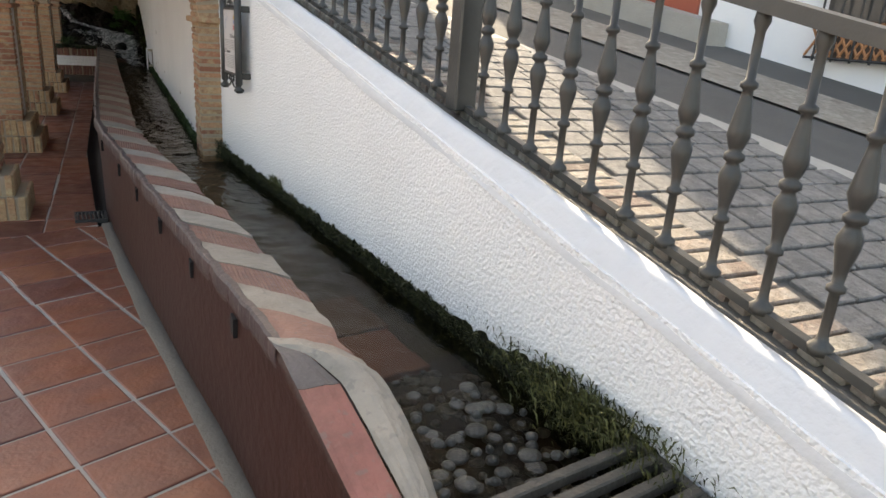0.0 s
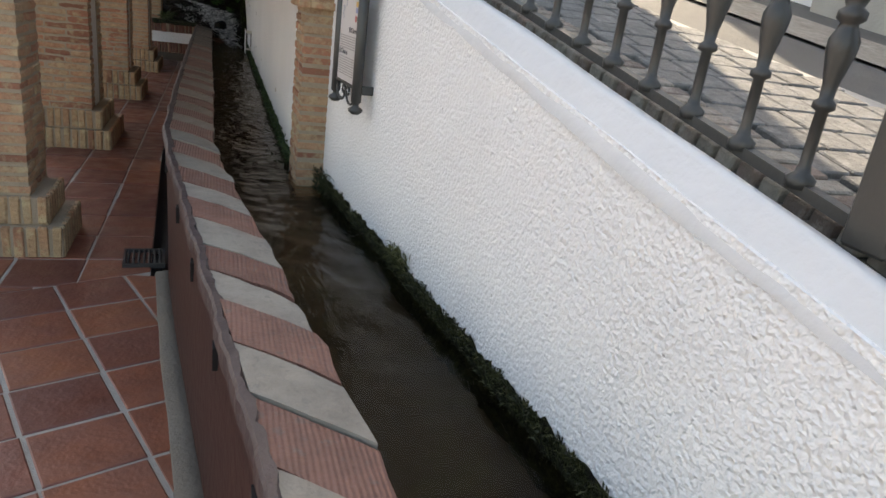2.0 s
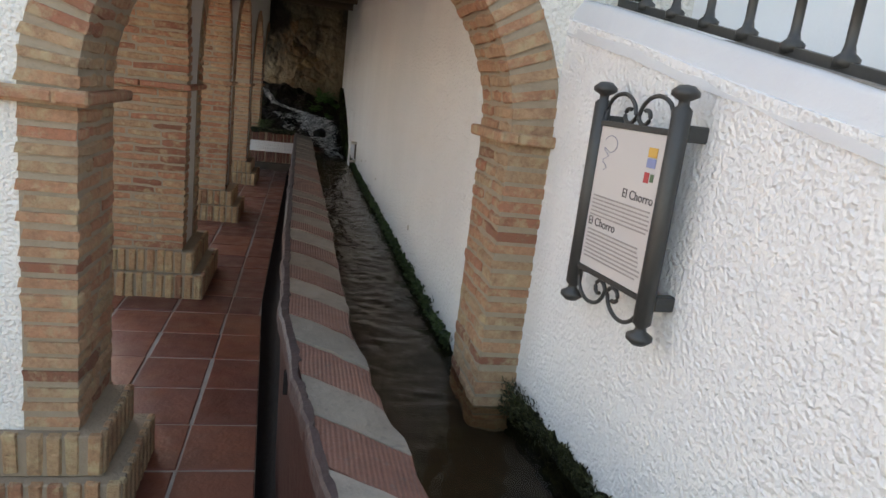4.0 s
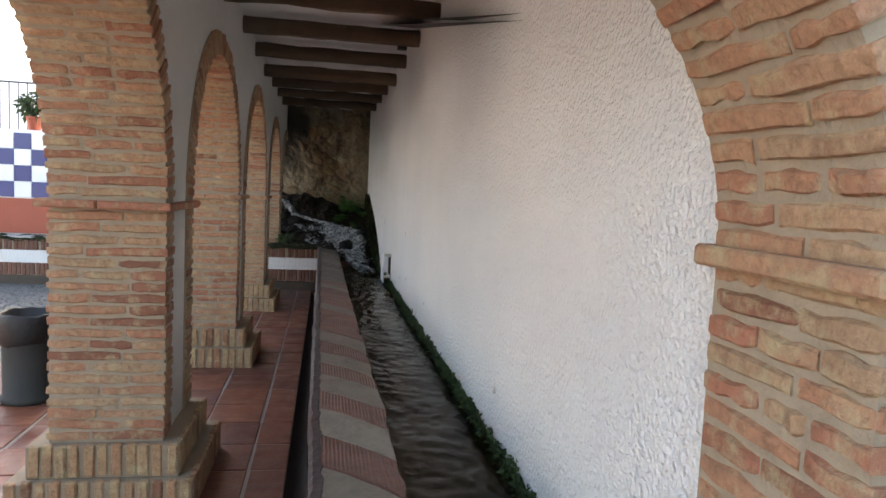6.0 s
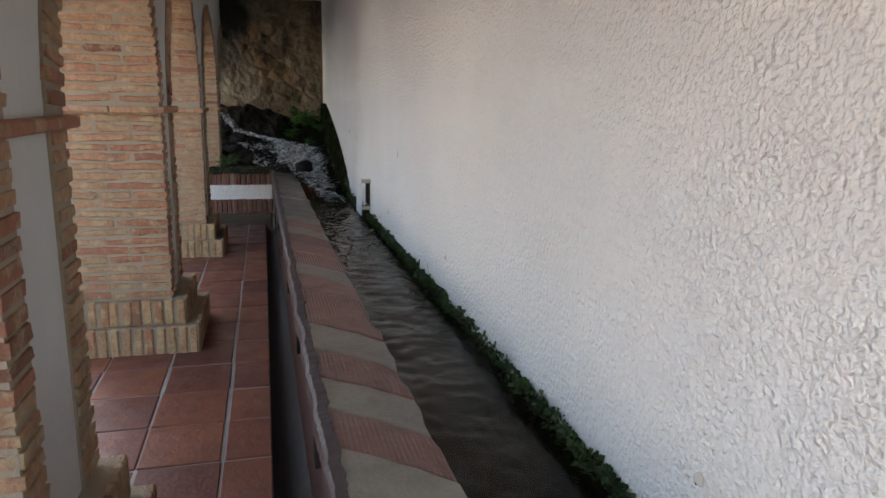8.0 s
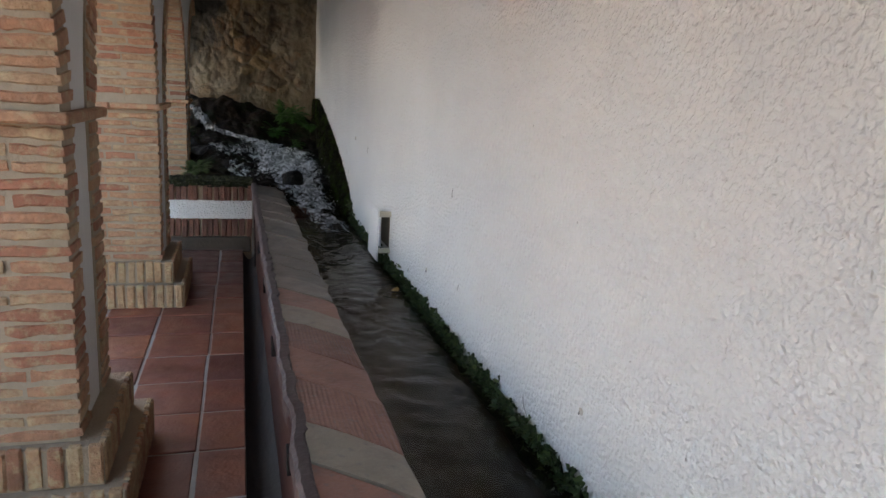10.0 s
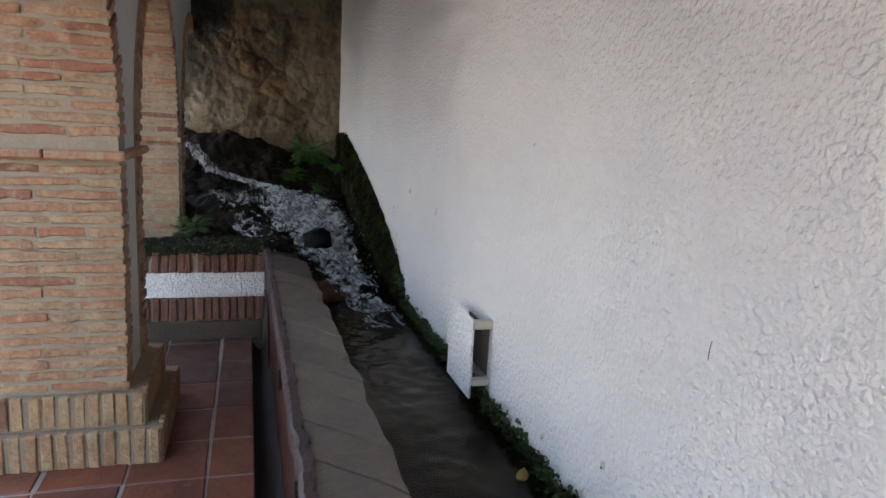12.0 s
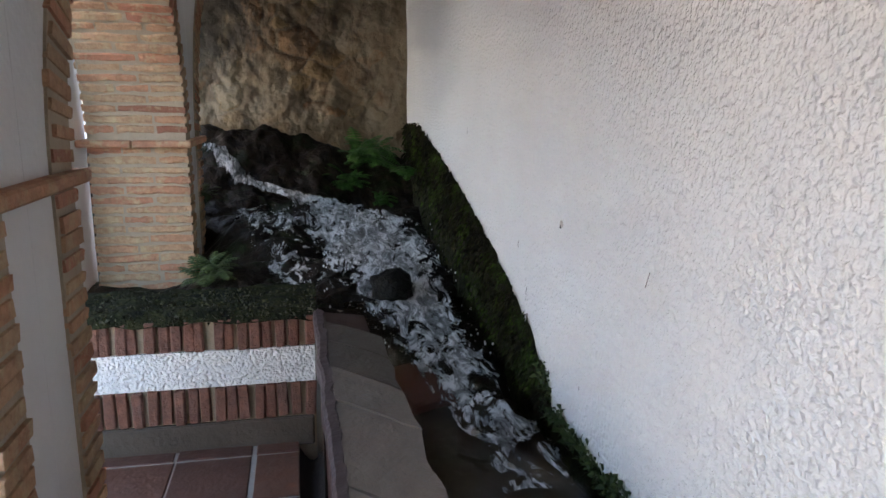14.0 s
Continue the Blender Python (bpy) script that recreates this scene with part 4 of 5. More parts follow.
spots = []
for _ in range(9000):
    y = rng.uniform(1.0, 5.3)
    z = moss_edge(y) - abs(rng.gauss(0, 0.030)) + 0.022 * noise.fractal((y * 9, 0, 0), 0.7, 2, 4) - 0.012
    spots.append(((wall_face(y) - rng.uniform(0, 0.012), y, z), (-0.25, 0, 0.75)))
for _ in range(2600):
    y = rng.gauss(1.55, 0.17)
    spots.append(((wall_face(y) - rng.uniform(0, 0.07), y, rng.uniform(0.36, 0.53)), (-0.35, 0, 0.8)))
for _ in range(1400):
    y = rng.gauss(5.30, 0.10)
    if y < 5.33:
        spots.append(((wall_face(y) - rng.uniform(0, 0.05), y, rng.uniform(0.36, 0.49)), (-0.35, 0, 0.7)))
leaves("grass_blades", spots, 0.025, BLADE, "fine dark green growth at the waterline", "moss", 0.55, 0.16)
spots = []
for _ in range(1500):
    y = rng.gauss(1.52, 0.15)
    spots.append(((wall_face(y) - abs(rng.gauss(0, 0.06)), y, rng.uniform(0.43, 0.53)), (-0.3, 0, 0.9)))
for _ in range(260):
    y = rng.gauss(4.10, 0.05)
    spots.append(((wall_face(y) - rng.uniform(0, 0.02), y, rng.uniform(0.43, 0.485)), (-0.3, 0, 0.8)))
leaves("grass_tuft", spots, 0.045, leaf_mat("olive_blade", (0.035, 0.038, 0.012), (0.13, 0.13, 0.05)), "olive green grass tufts rooted at the wall foot", "grass", 0.5, 0.10)
spots = []
for _ in range(9000):
    y = rng.uniform(5.8, 13.0)
    if noise.noise((y * 1.1, 4, 4)) + rng.uniform(-0.4, 0.5) + (y - 7) * 0.05 < 0:
        continue
    top = 0.045 * noise.fractal((y * 13, 0, 0), 0.7, 2.2, 4) + 0.010
    z = moss_edge(y) + top - abs(rng.gauss(0, 0.030))
    spots.append(((WALL_X - rng.uniform(0.0, 0.026), y, z), (-0.35, -0.1, 0.75)))
leaves("leafy_growth", spots, 0.027, LEAF, "small-leaved green plants along the waterline", "plants", 0.7, 0.5)


spots = []
for _ in range(9000):
    y = rng.uniform(12.9, 15.9)
    top = moss_edge(y)
    z = top - abs(rng.gauss(0, 0.16)) + 0.03 * noise.fractal((y * 9, 0, 0), 0.7, 2, 4) + 0.004
    if z > 0.36:
        spots.append(((WALL_X - rng.uniform(0.0, 0.03) - 0.05 * (top - z), y, z), (-0.6, -0.3, -0.5)))
leaves("hanging_moss", spots, 0.026, patchy_moss(), "dark green moss hanging on the damp wall foot", "moss", 0.5, 0.35)
spots = []
for _ in range(2600):
    x, y = rng.uniform(-0.6, 0.38), LOW_Y + rng.uniform(-0.02, 0.34)
    spots.append(((x, y, 0.575 + rng.uniform(-0.03, 0.012)), (0, -0.5, 0.5)))
leaves("wall_moss", spots, 0.020, BLADE, "small ragged moss on the low wall top", "moss", 0.8, 0.5)


def fern(at, r, n, seed, mat=FERN):
    rr = random.Random(seed)
    v, f = [], []
    for _ in range(n):
        a, up = rr.uniform(0, 2 * math.pi), rr.uniform(0.2, 1.0)
        d = Vector((math.cos(a), math.sin(a) - 0.6, up)).normalized()
        ln = r * rr.uniform(0.6, 1.2)
        side = d.cross(Vector((0, 0, 1))).normalized()
        last = Vector(at) + Vector((rr.uniform(-1, 1), rr.uniform(-0.5, 0.5), rr.uniform(-0.6, 0.6))) * r * 0.5
        for k in range(9):
            nxt = last + d * ln / 9
            d = (d + Vector((0, 0, -0.13))).normalized()
            w = ln * 0.26 * math.sin(math.pi * (k + 1.2) / 10.5)
            for sgn in (-1, 1):
                q = len(v)
                tip = last + side * w * sgn + d * w * 0.4 - Vector((0, 0, w * 0.25))
                v += [last, last + (nxt - last) * 0.9, tip + d * ln * 0.04, tip]
                f.append((q, q + 1, q + 2, q + 3))
            last = nxt
    return tagged(obj("fern", mesh_of("fern", v, f, mat)), "green maidenhair fern growing on wet rock", "fern", "ferns at the spring", "stuff")


fern((0.82, 15.70, 1.07), 0.18, 84, 1)
fern((0.66, 15.66, 0.90), 0.14, 50, 2)
fern((1.04, 15.40, 0.98), 0.09, 30, 3)
fern((0.90, 15.55, 0.78), 0.10, 30, 4)
fern((-0.10, 14.22, 0.62), 0.12, 36, 5, LEAF)
fern((-0.18, 14.9, 0.92), 0.09, 24, 6, LEAF)

# ---- hatch standing off the gallery wall ----
hatch = tagged(new("wall_hatch"), "white stuccoed hatch cover standing off the gallery wall", "hatch")
part("cover", box((WALL_X - 0.080, 11.525, 0.425), (WALL_X - 0.070, 11.805, 0.728), 0.003), STUCCO, hatch)
CREAMWOOD = plain("cream_painted_wood", (0.60, 0.55, 0.45), (0.48, 0.43, 0.34), 12, 0.6, 0.003)
for nm, z0, z1 in (("top_board", 0.690, 0.722), ("bottom_board", 0.474, 0.500)):
    part(nm, box((WALL_X - 0.068, 11.522, z0), (WALL_X - 0.001, 11.552, z1), 0.003), CREAMWOOD, hatch, "cream-painted wooden batten")
# thin dark plate on the wall paints the shade in the gap
part("recess", box((WALL_X - 0.004, 11.554, 0.50), (WALL_X - 0.0015, 11.79, 0.685)), plain("gap_shade_tone", (0.13, 0.11, 0.09), (0.22, 0.19, 0.16), 9, 0.9), hatch, "darker plate painting the shade behind the cover")

# chips in the stucco and small fittings
CHIP = plain("bare_render", (0.50, 0.46, 0.40), (0.62, 0.58, 0.52), 30, 0.9, 0.004)
for cy, cz, r in ((7.17, 0.615, 0.016), (10.70, 0.592, 0.012), (9.15, 0.62, 0.010), (11.05, 0.50, 0.009), (12.9, 1.05, 0.012)):
    bm = bmesh.new()
    bmesh.ops.create_icosphere(bm, subdivisions=2, radius=r)
    for vert in bm.verts:
        vert.co *= 1 + 0.4 * noise.noise(vert.co * 60 + Vector((cy, 0, 0)))
        vert.co.x *= 0.3
    ob = part("stucco_chip", bm, CHIP)
    ob.matrix_basis = Matrix.Translation((WALL_X - 0.002, cy, cz))
    tagged(ob, "small bare chip in the white stucco", "wall chip", "chips in the stucco")
    # a small raised black box paints the shade inside the chip
    bm = bmesh.new()
    add_box(bm, (-0.003, -r * 0.25, -r * 1.1), (0.003, r * 0.2, -r * 0.2), Matrix.Rotation(0.5, 4, "X"))
    part("hollow", bm, BLACK, ob, "black fleck painting the chip's inner shade")
STEM = plain("dry_stem", (0.10, 0.08, 0.06), (0.16, 0.13, 0.10), 20, 0.8, 0.001)
for cy, cz, ln, kink in ((10.20, 0.66, 0.030, 0.5), (9.50, 0.505, 0.075, -1.2), (12.345, 1.03, 0.040, 0.4), (13.19, 0.77, 0.03, 0.2), (13.30, 0.92, 0.025, 0.1), (10.36, 1.03, 0.04, 0.1)):
    pts = [(WALL_X - 0.004 - 0.002 * math.sin(math.pi * q), cy + kink * ln * q * q, cz - ln * q) for q in steps(0, 1, 6)]
    tagged(obj("dry_stem", mesh_of("dry_stem", *tube(pts, 0.0009, 5), STEM, True)), "thin dry stem clinging to the white stucco", "stem", "stems on the stucco")
bm = bmesh.new()
bmesh.ops.create_grid(bm, x_segments=6, y_segments=4, size=1.0)
for vert in bm.verts:
    u, w = vert.co.x, vert.co.y
    vert.co = Vector((u * 0.038, w * 0.018 * math.sqrt(max(0.02, 1 - u * u)), 0.006 * u * u - 0.004 * w * w))
bmesh.ops.solidify(bm, geom=bm.faces[:], thickness=0.001)
ob = part("fallen_leaf", bm, plain("yellow_leaf", (0.30, 0.21, 0.04), (0.22, 0.13, 0.03), 30, 0.6, 0.001))
ob.matrix_basis = pose(1.063, 11.01, 0.404, 0, 0, 60)
tagged(ob, "yellow fallen leaf floating on the stream", "leaf")
for cy in (10.45, 13.25):
    ob = part("ceiling_fitting", box((WALL_X - 0.13, cy - 0.035, CEIL + 0.005), (WALL_X - 0.05, cy + 0.035, CEIL + 0.10), 0.006), BLACK)
    tagged(ob, "small black fitting fixed under the ceiling", "fitting", "ceiling fittings")

# ---- information sign ----
sign = tagged(new("information_sign"), "information board in a dark scrolled iron frame on the street wall", "sign")
SX, SY, SZ = 1.243, 4.765, 1.198
sign.matrix_basis = pose(SX, SY, SZ, 0, 0, -90 + 6)


def spart(name, vf, mat, label=""):
    return obj(name, mesh_of(name, vf[0], vf[1], mat, True), sign, label)


for sx in (-0.162, 0.162):
    v, f = lathe([(0.0, -0.290), (0.016, -0.288), (0.030, -0.276), (0.030, -0.266), (0.014, -0.256), (0.012, -0.246), (0.021, -0.238), (0.021, 0.238), (0.012, 0.246), (0.012, 0.256), (0.030, 0.266), (0.030, 0.276), (0.016, 0.288), (0.0, 0.290)], 14)
    spart("side_tube", ([(x + sx, y, z) for x, y, z in v], f), IRON)
    for z in (-0.19, 0.19):
        part("bracket", box((sx - 0.012, 0.018, z - 0.018), (sx + 0.012, 0.075, z + 0.018), 0.004), IRON, sign)
for z in (-0.185, 0.188):
    part("rail", box((-0.145, -0.008, z - 0.007), (0.145, 0.008, z + 0.007), 0.002), IRON, sign)
for top in (1, -1):
    for sgn in (-1, 1):
        pts = []
        for kk in range(25):
            s = kk / 24
            if s < 0.5:
                t = s / 0.5 * math.pi
                pts.append((sgn * (0.0725 + 0.0675 * math.cos(t)), 0, top * (0.195 + 0.068 * math.sin(t) ** 0.8)))
            else:
                t = (s - 0.5) / 0.5 * 1.6 * math.pi
                rr = 0.028 * (1 - 0.55 * (s - 0.5) / 0.5)
                pts.append((sgn * (0.033 - rr * math.cos(t)), 0, top * (0.195 + 0.022 - 0.9 * rr * math.sin(t))))
        spart("scroll", tube(pts, 0.0052, 7), IRON)
PANEL = plain("pale_printed_panel", (0.56, 0.52, 0.50), (0.60, 0.57, 0.55), 3, 0.35, 0.0005)
INK = plain("printed_ink", (0.06, 0.05, 0.05), (0.09, 0.08, 0.08), 9, 0.5, 0.0)
FAINT = plain("faded_print", (0.30, 0.27, 0.26), (0.36, 0.33, 0.31), 9, 0.5, 0.0)
panel = part("panel", box((-0.141, -0.004, -0.178), (0.141, 0.004, 0.181), 0.001), PANEL, sign, "pale printed panel")


def lettering(text, x, z, size):
    cu = bpy.data.curves.new("title", "FONT")
    cu.body, cu.size, cu.extrude = text, size, 0.0004
    cu.materials.append(INK)
    ob = new("title", cu)
    ob.parent = panel
    ob.matrix_basis = pose(x, -0.0052, z, 90, 0, 0)
    me = bpy.data.meshes.new_from_object(ob.evaluated_get(bpy.context.evaluated_depsgraph_get()))
    ob2 = obj("title", me, panel, "dark printed title", pose(x, -0.0052, z, 90, 0, 0))
    bpy.data.objects.remove(ob)
    return ob2


lettering("El Chorro", 0.000, 0.024, 0.031)
lettering("El Chorro", -0.130, -0.068, 0.031)
for i in range(6):
    part("text_line", box((-0.125, -0.0062, 0.006 - i * 0.0098), (0.128 - rng.uniform(0, 0.01), -0.0048, 0.0095 - i * 0.0098)), FAINT, panel)
for i in range(8):
    part("text_line", box((-0.125, -0.0062, -0.082 - i * 0.0100), (0.126 - rng.uniform(0, 0.03), -0.0048, -0.0785 - i * 0.0100)), FAINT, panel)
for nm, lo, hi, c in (("crown_mark", (0.078, 0.128), (0.112, 0.150), (0.55, 0.33, 0.08)), ("blue_mark", (0.078, 0.105), (0.112, 0.126), (0.22, 0.25, 0.42)), ("red_mark", (0.076, 0.070), (0.095, 0.094), (0.45, 0.07, 0.07)), ("green_mark", (0.100, 0.074), (0.113, 0.092), (0.08, 0.13, 0.07))):
    part(nm, box((lo[0], -0.0060, lo[1]), (hi[0], -0.0048, hi[1]), 0.0005), plain(nm, c, tuple(q * 1.2 for q in c), 20, 0.5, 0.0), panel)
scr = tube([(-0.10 + 0.012 * math.sin(i * 1.3), -0.0052, 0.075 + i * 0.006) for i in range(10)] + [(-0.085 + 0.03 * math.sin(i / 3), -0.0052, 0.14 - 0.02 * math.cos(i / 3)) for i in range(14)], 0.0009, 4)
obj("pen_scribble", mesh_of("pen_scribble", *scr, plain("pen_blue", (0.25, 0.26, 0.36), (0.3, 0.3, 0.4), 5, 0.5, 0)), panel, "faint pen scribble")

# ---- iron railing on the coping ----
rail = tagged(new("iron_railing"), "grey painted iron railing with turned balusters on the white coping", "railing")


def rail_x(y):
    return face_x(y) + 0.155


PROFILE = [(0.0, 0.0), (0.024, 0.002), (0.026, 0.020), (0.014, 0.030), (0.0105, 0.045), (0.0105, 0.135), (0.019, 0.140), (0.019, 0.150), (0.0115, 0.156), (0.013, 0.180), (0.024, 0.232), (0.025, 0.250), (0.017, 0.268), (0.014, 0.276),
           (0.023, 0.283), (0.023, 0.295), (0.014, 0.302), (0.018, 0.312), (0.026, 0.335), (0.024, 0.352), (0.013, 0.420), (0.0115, 0.434), (0.019, 0.440), (0.019, 0.450), (0.0105, 0.456), (0.0105, 0.555), (0.018, 0.575), (0.014, 0.610), (0.0, 0.612)]
bal = mesh_of("baluster", *lathe(PROFILE, 12), IRON, True)
ys = [2.42 - 0.142 * i for i in range(26)] + [2.72 + 0.145 * i for i in range(18)]
for y in ys:
    obj("baluster", bal, rail, m=Matrix.Translation((rail_x(y), y, coping_z(y) + 0.006)))
for y0, y1 in ((-1.3, 2.50), (2.60, 5.32)):
    for dz, h, w in ((0.0, 0.022, 0.013), (0.60, 0.034, 0.028)):
        v = []
        for y in (y0, y1):
            v += [(rail_x(y) + a, y, coping_z(y) + dz + b) for a, b in ((-w, 0), (w, 0), (w, h), (-w, h))]
        obj("bottom_bar" if dz == 0 else "handrail", mesh_of("bar", v, [(0, 1, 2, 3), (7, 6, 5, 4), (0, 4, 5, 1), (1, 5, 6, 2), (2, 6, 7, 3), (3, 7, 4, 0)], IRON), rail)
py = 2.55
part("post", box((rail_x(py) - 0.042, py - 0.042, coping_z(py) - 0.01), (rail_x(py) + 0.042, py + 0.042, coping_z(py) + 0.80), 0.006), IRON, rail)
stub = tagged(new("brick_stub"), "small brick pillar ending the railing at the gallery corner", "pillar")
part("brick", box((face_x(5.37) + 0.03, 5.33, coping_z(5.37) + 0.006), (face_x(5.37) + 0.27, 5.43, coping_z(5.37) + 0.046), 0.006), BRICK, stub)
part("cap_tile", box((face_x(5.37) - 0.01, 5.30, coping_z(5.37) + 0.010 + 1 * 0.05), (face_x(5.37) + 0.30, 5.46, coping_z(5.37) + 0.04 + 1 * 0.05), 0.005), BLACK, stub)

# ---- iron grate over the channel's outlet ----
grate = tagged(new("channel_grate"), "rusty flat-bar iron grate over the channel outlet", "grate")
for i in range(14):
    y = 1.36 - i * 0.062
    turn = Matrix.Translation((face_x(y) - 0.02, y + 0.03, 0)) @ Matrix.Rotation(radians(9), 4, "Z")
    part("bar", box((outer(y) + 0.16 - face_x(y) + 0.02, -0.014, 0.452), (0.0, 0.014, 0.484), 0.004, turn), plain("rusty_flat_bar", (0.035, 0.030, 0.024), (0.10, 0.088, 0.07), 16, 0.7, 0.008) if i == 0 else grate.children[0].data.materials[0], grate)
part("edge_bar", box((face_x(1.0) - 0.055, 0.45, 0.440), (face_x(1.0) - 0.030, 1.44, 0.478), 0.003), grate.children[0].data.materials[0], grate)
for i in range(290):
    y = rng.uniform(1.15, 2.02)
    x = rng.uniform(inner(y) + 0.02, face_x(y) - 0.08)
    if i == 0:
        pebs = []
        for s in range(5):
            bm = bmesh.new()
            bmesh.ops.create_icosphere(bm, subdivisions=2, radius=0.05)
            for vert in bm.verts:
                vert.co *= 1 + 0.2 * noise.noise(vert.co * 14 + Vector((s * 5, 0, 0)))
                vert.co.z *= 0.6
            pebs.append(finish(bm, "cobble", COBBLE, True))
    ob = obj("cobble", rng.choice(pebs), m=pose(x, y, rng.uniform(0.34, 0.408) - 0.09 * max(0, y - 1.70), 0, 0, rng.uniform(0, 360)) @ Matrix.Diagonal((*[rng.choice((0.22, 0.3, 0.35, 0.45, 0.6))] * 2, 0.4, 1)))
    tagged(ob, "grey wet cobble in the channel outlet", "cobble", "cobbles in the channel")

# ---- street above ----
def strip(name, x0, x1, mat, label, lift, y0=-6, y1=14, lean0=0.12, lean1=0.12):
    me = grid_surface(name, lambda a, y: ((x0 - lean0 * (y - 2)) * (1 - a) + (x1 - lean1 * (y - 2)) * a, y, street_z(y) + lift), steps(0, 1, 2), steps(y0, y1, 20), mat, False)
    return tagged(obj(name, me), label, "pavement" if "pave" in name else "road", kind="structure")


street = strip("road", 1.668, 26.0, ASPHALT, "worn dark grey asphalt street running uphill", 0.0, -12, 40, 0.105, 0.0)
pave = strip("pavement", 1.670, 3.02, DARKCEM, "grey paved footway beside the railing", 0.026, -3, 9, 0.105, 0.30)
kerbs = strip("pavement_edge", 3.024, 3.22, CEMENT, "pale flat kerb strip of the footway", 0.016, -3, 9, 0.30, 0.33)
far_edge = strip("pavement_far", 4.00, 4.66, EDGING, "brick-paved edge of the street before the houses", 0.014, -3, 9, 0.36, 0.36)


def lay_pavers(parent, y0, y1, fn0, fn1, pw, pl, mat, name, top, limit, bond=True):
    me = {}
    count, row = 0, 0
    sl = math.atan(0.215)
    y = y0
    while y < y1:
        x = fn0(y) + (pl / 2 if bond and row % 2 else 0)
        while x + pl < fn1(y) + pl * 0.4:
            x_end = min(x + pl, fn1(y))
            if x_end - x > 0.04 and count < limit:
                key = round(x_end - x, 3)
                if key not in me:
                    me[key] = finish(box((0.004, 0.004, -0.02), (x_end - x - 0.004, pw - 0.004, 0.012), 0.004), name, mat)
                obj(name, me[key], parent, m=Matrix.Translation((x, y, street_z(y) + top + rng.uniform(-0.002, 0.002))) @ Matrix.Rotation(sl, 4, "X"))
                count += 1
            x = x_end
        y += pw
        row += 1
    return count


lay_pavers(pave, 0.7, 4.6, lambda y: 1.960 - 0.105 * (y - 2), lambda y: 3.02 - 0.30 * (y - 2), 0.121, 0.121, PAVER, "paver", 0.030, 290)
edge = tagged(new("pavement_edging"), "soldier course of worn bricks along the railing", "edging", kind="structure")
lay_pavers(edge, 0.0, 4.9, lambda y: 1.765 - 0.105 * (y - 2), lambda y: 1.958 - 0.105 * (y - 2) - 0.004, 0.060, 0.190, EDGING, "brick", 0.044, 200, False)

# ---- house across the street ----
house = tagged(new("house"), "white house with a red base and grilled window across the street", "house")


def hx(y, off=0.0):
    return 4.66 - 0.36 * (y - 4.0) + off


def house_slab(name, y0, y1, dz0, dz1, off0, off1, mat, label="", z_abs=False):
    v = []
    for y in (y0, y1):
        b0 = dz0 if z_abs else street_z(y) + dz0
        b1 = dz1 if z_abs else street_z(y) + dz1
        v += [(hx(y, off0), y, b0), (hx(y, off1), y, b0), (hx(y, off1), y, b1), (hx(y, off0), y, b1)]
    return obj(name, mesh_of(name, v, [(0, 1, 2, 3), (7, 6, 5, 4), (0, 4, 5, 1), (1, 5, 6, 2), (2, 6, 7, 3), (3, 7, 4, 0)], mat), house, label)


house_slab("wall", -4, 7.0, -0.5, 3.2, 0.0, 0.4, WHITE, "whitewashed house wall")
house_slab("base", 4.35, 5.15, 0.0, 0.62, -0.03, -0.003, RED, "oxide-red painted base")
house_slab("step", 4.10, 5.2, -0.02, 0.16, -0.22, -0.034, CEMENT, "worn cement step")
house_slab("roof", -4, 7.0, 3.2, 3.32, -0.25, 0.6, BRICK, "tiled eaves")
win = house_slab("window", 2.3, 3.52, 1.36, 2.75, -0.012, -0.002, plain("dark_glass", (0.03, 0.032, 0.035), (0.05, 0.05, 0.05), 5, 0.15, 0), "dark window", True)
for i in range(12):
    y = 2.34 + i * 0.105
    obj("grille_bar", mesh_of("grille_bar", *tube([(hx(y, -0.10), y, 1.34), (hx(y, -0.10), y, 2.7)], 0.008, 6), BLACK), win)
for z in (1.36, 1.75, 2.15, 2.6):
    obj("grille_bar", mesh_of("grille_bar", *tube([(hx(2.25, -0.10), 2.25, z), (hx(3.55, -0.10), 3.55, z)], 0.009, 6), BLACK), win)
LATT = plain("orange_lattice", (0.42, 0.20, 0.09), (0.34, 0.15, 0.07), 9, 0.7)
house_slab("planter_box", 2.3, 3.45, 1.36, 1.60, -0.085, -0.03, plain("dark_box", (0.07, 0.04, 0.025), (0.05, 0.03, 0.02), 6, 0.8), "dark wooden window box", True)
for i in range(24):
    for sgn in (-1, 1):
        y = 2.34 + i * 0.048
        obj("lattice_strip", mesh_of("lattice_strip", *tube([(hx(y, -0.09), y, 1.48 - sgn * 0.11), (hx(y + 0.11, -0.09), y + 0.11, 1.48 + sgn * 0.11)], 0.009, 4), LATT), win)

# ---- patio seen through the arches ----
patio = tagged(new("patio_wall"), "patio wall with oxide-red base and blue and white chequered tiles", "wall", kind="structure")
part("wall_core", box((-6.5, 14.30, -0.2), (PIER_W - 0.05, 14.60, 1.93)), WHITE, patio)
part("red_base", box((-6.5, 14.285, 0.50), (PIER_W - 0.05, 14.299, 1.04)), RED, patio, "oxide-red rendered base")
BLUE = plain("cobalt_glaze", (0.035, 0.045, 0.16), (0.05, 0.06, 0.20), 8, 0.15, 0.0)
PALE = plain("white_glaze", (0.74, 0.75, 0.77), (0.80, 0.80, 0.82), 6, 0.15, 0.0)
cell = 0.21
tw = finish(box((0.003, 0, 0.003), (cell - 0.003, 0.014, cell - 0.003), 0.002), "glazed_tile", PALE)
tb = finish(box((0.003, 0, 0.003), (cell - 0.003, 0.014, cell - 0.003), 0.002), "glazed_tile", BLUE)
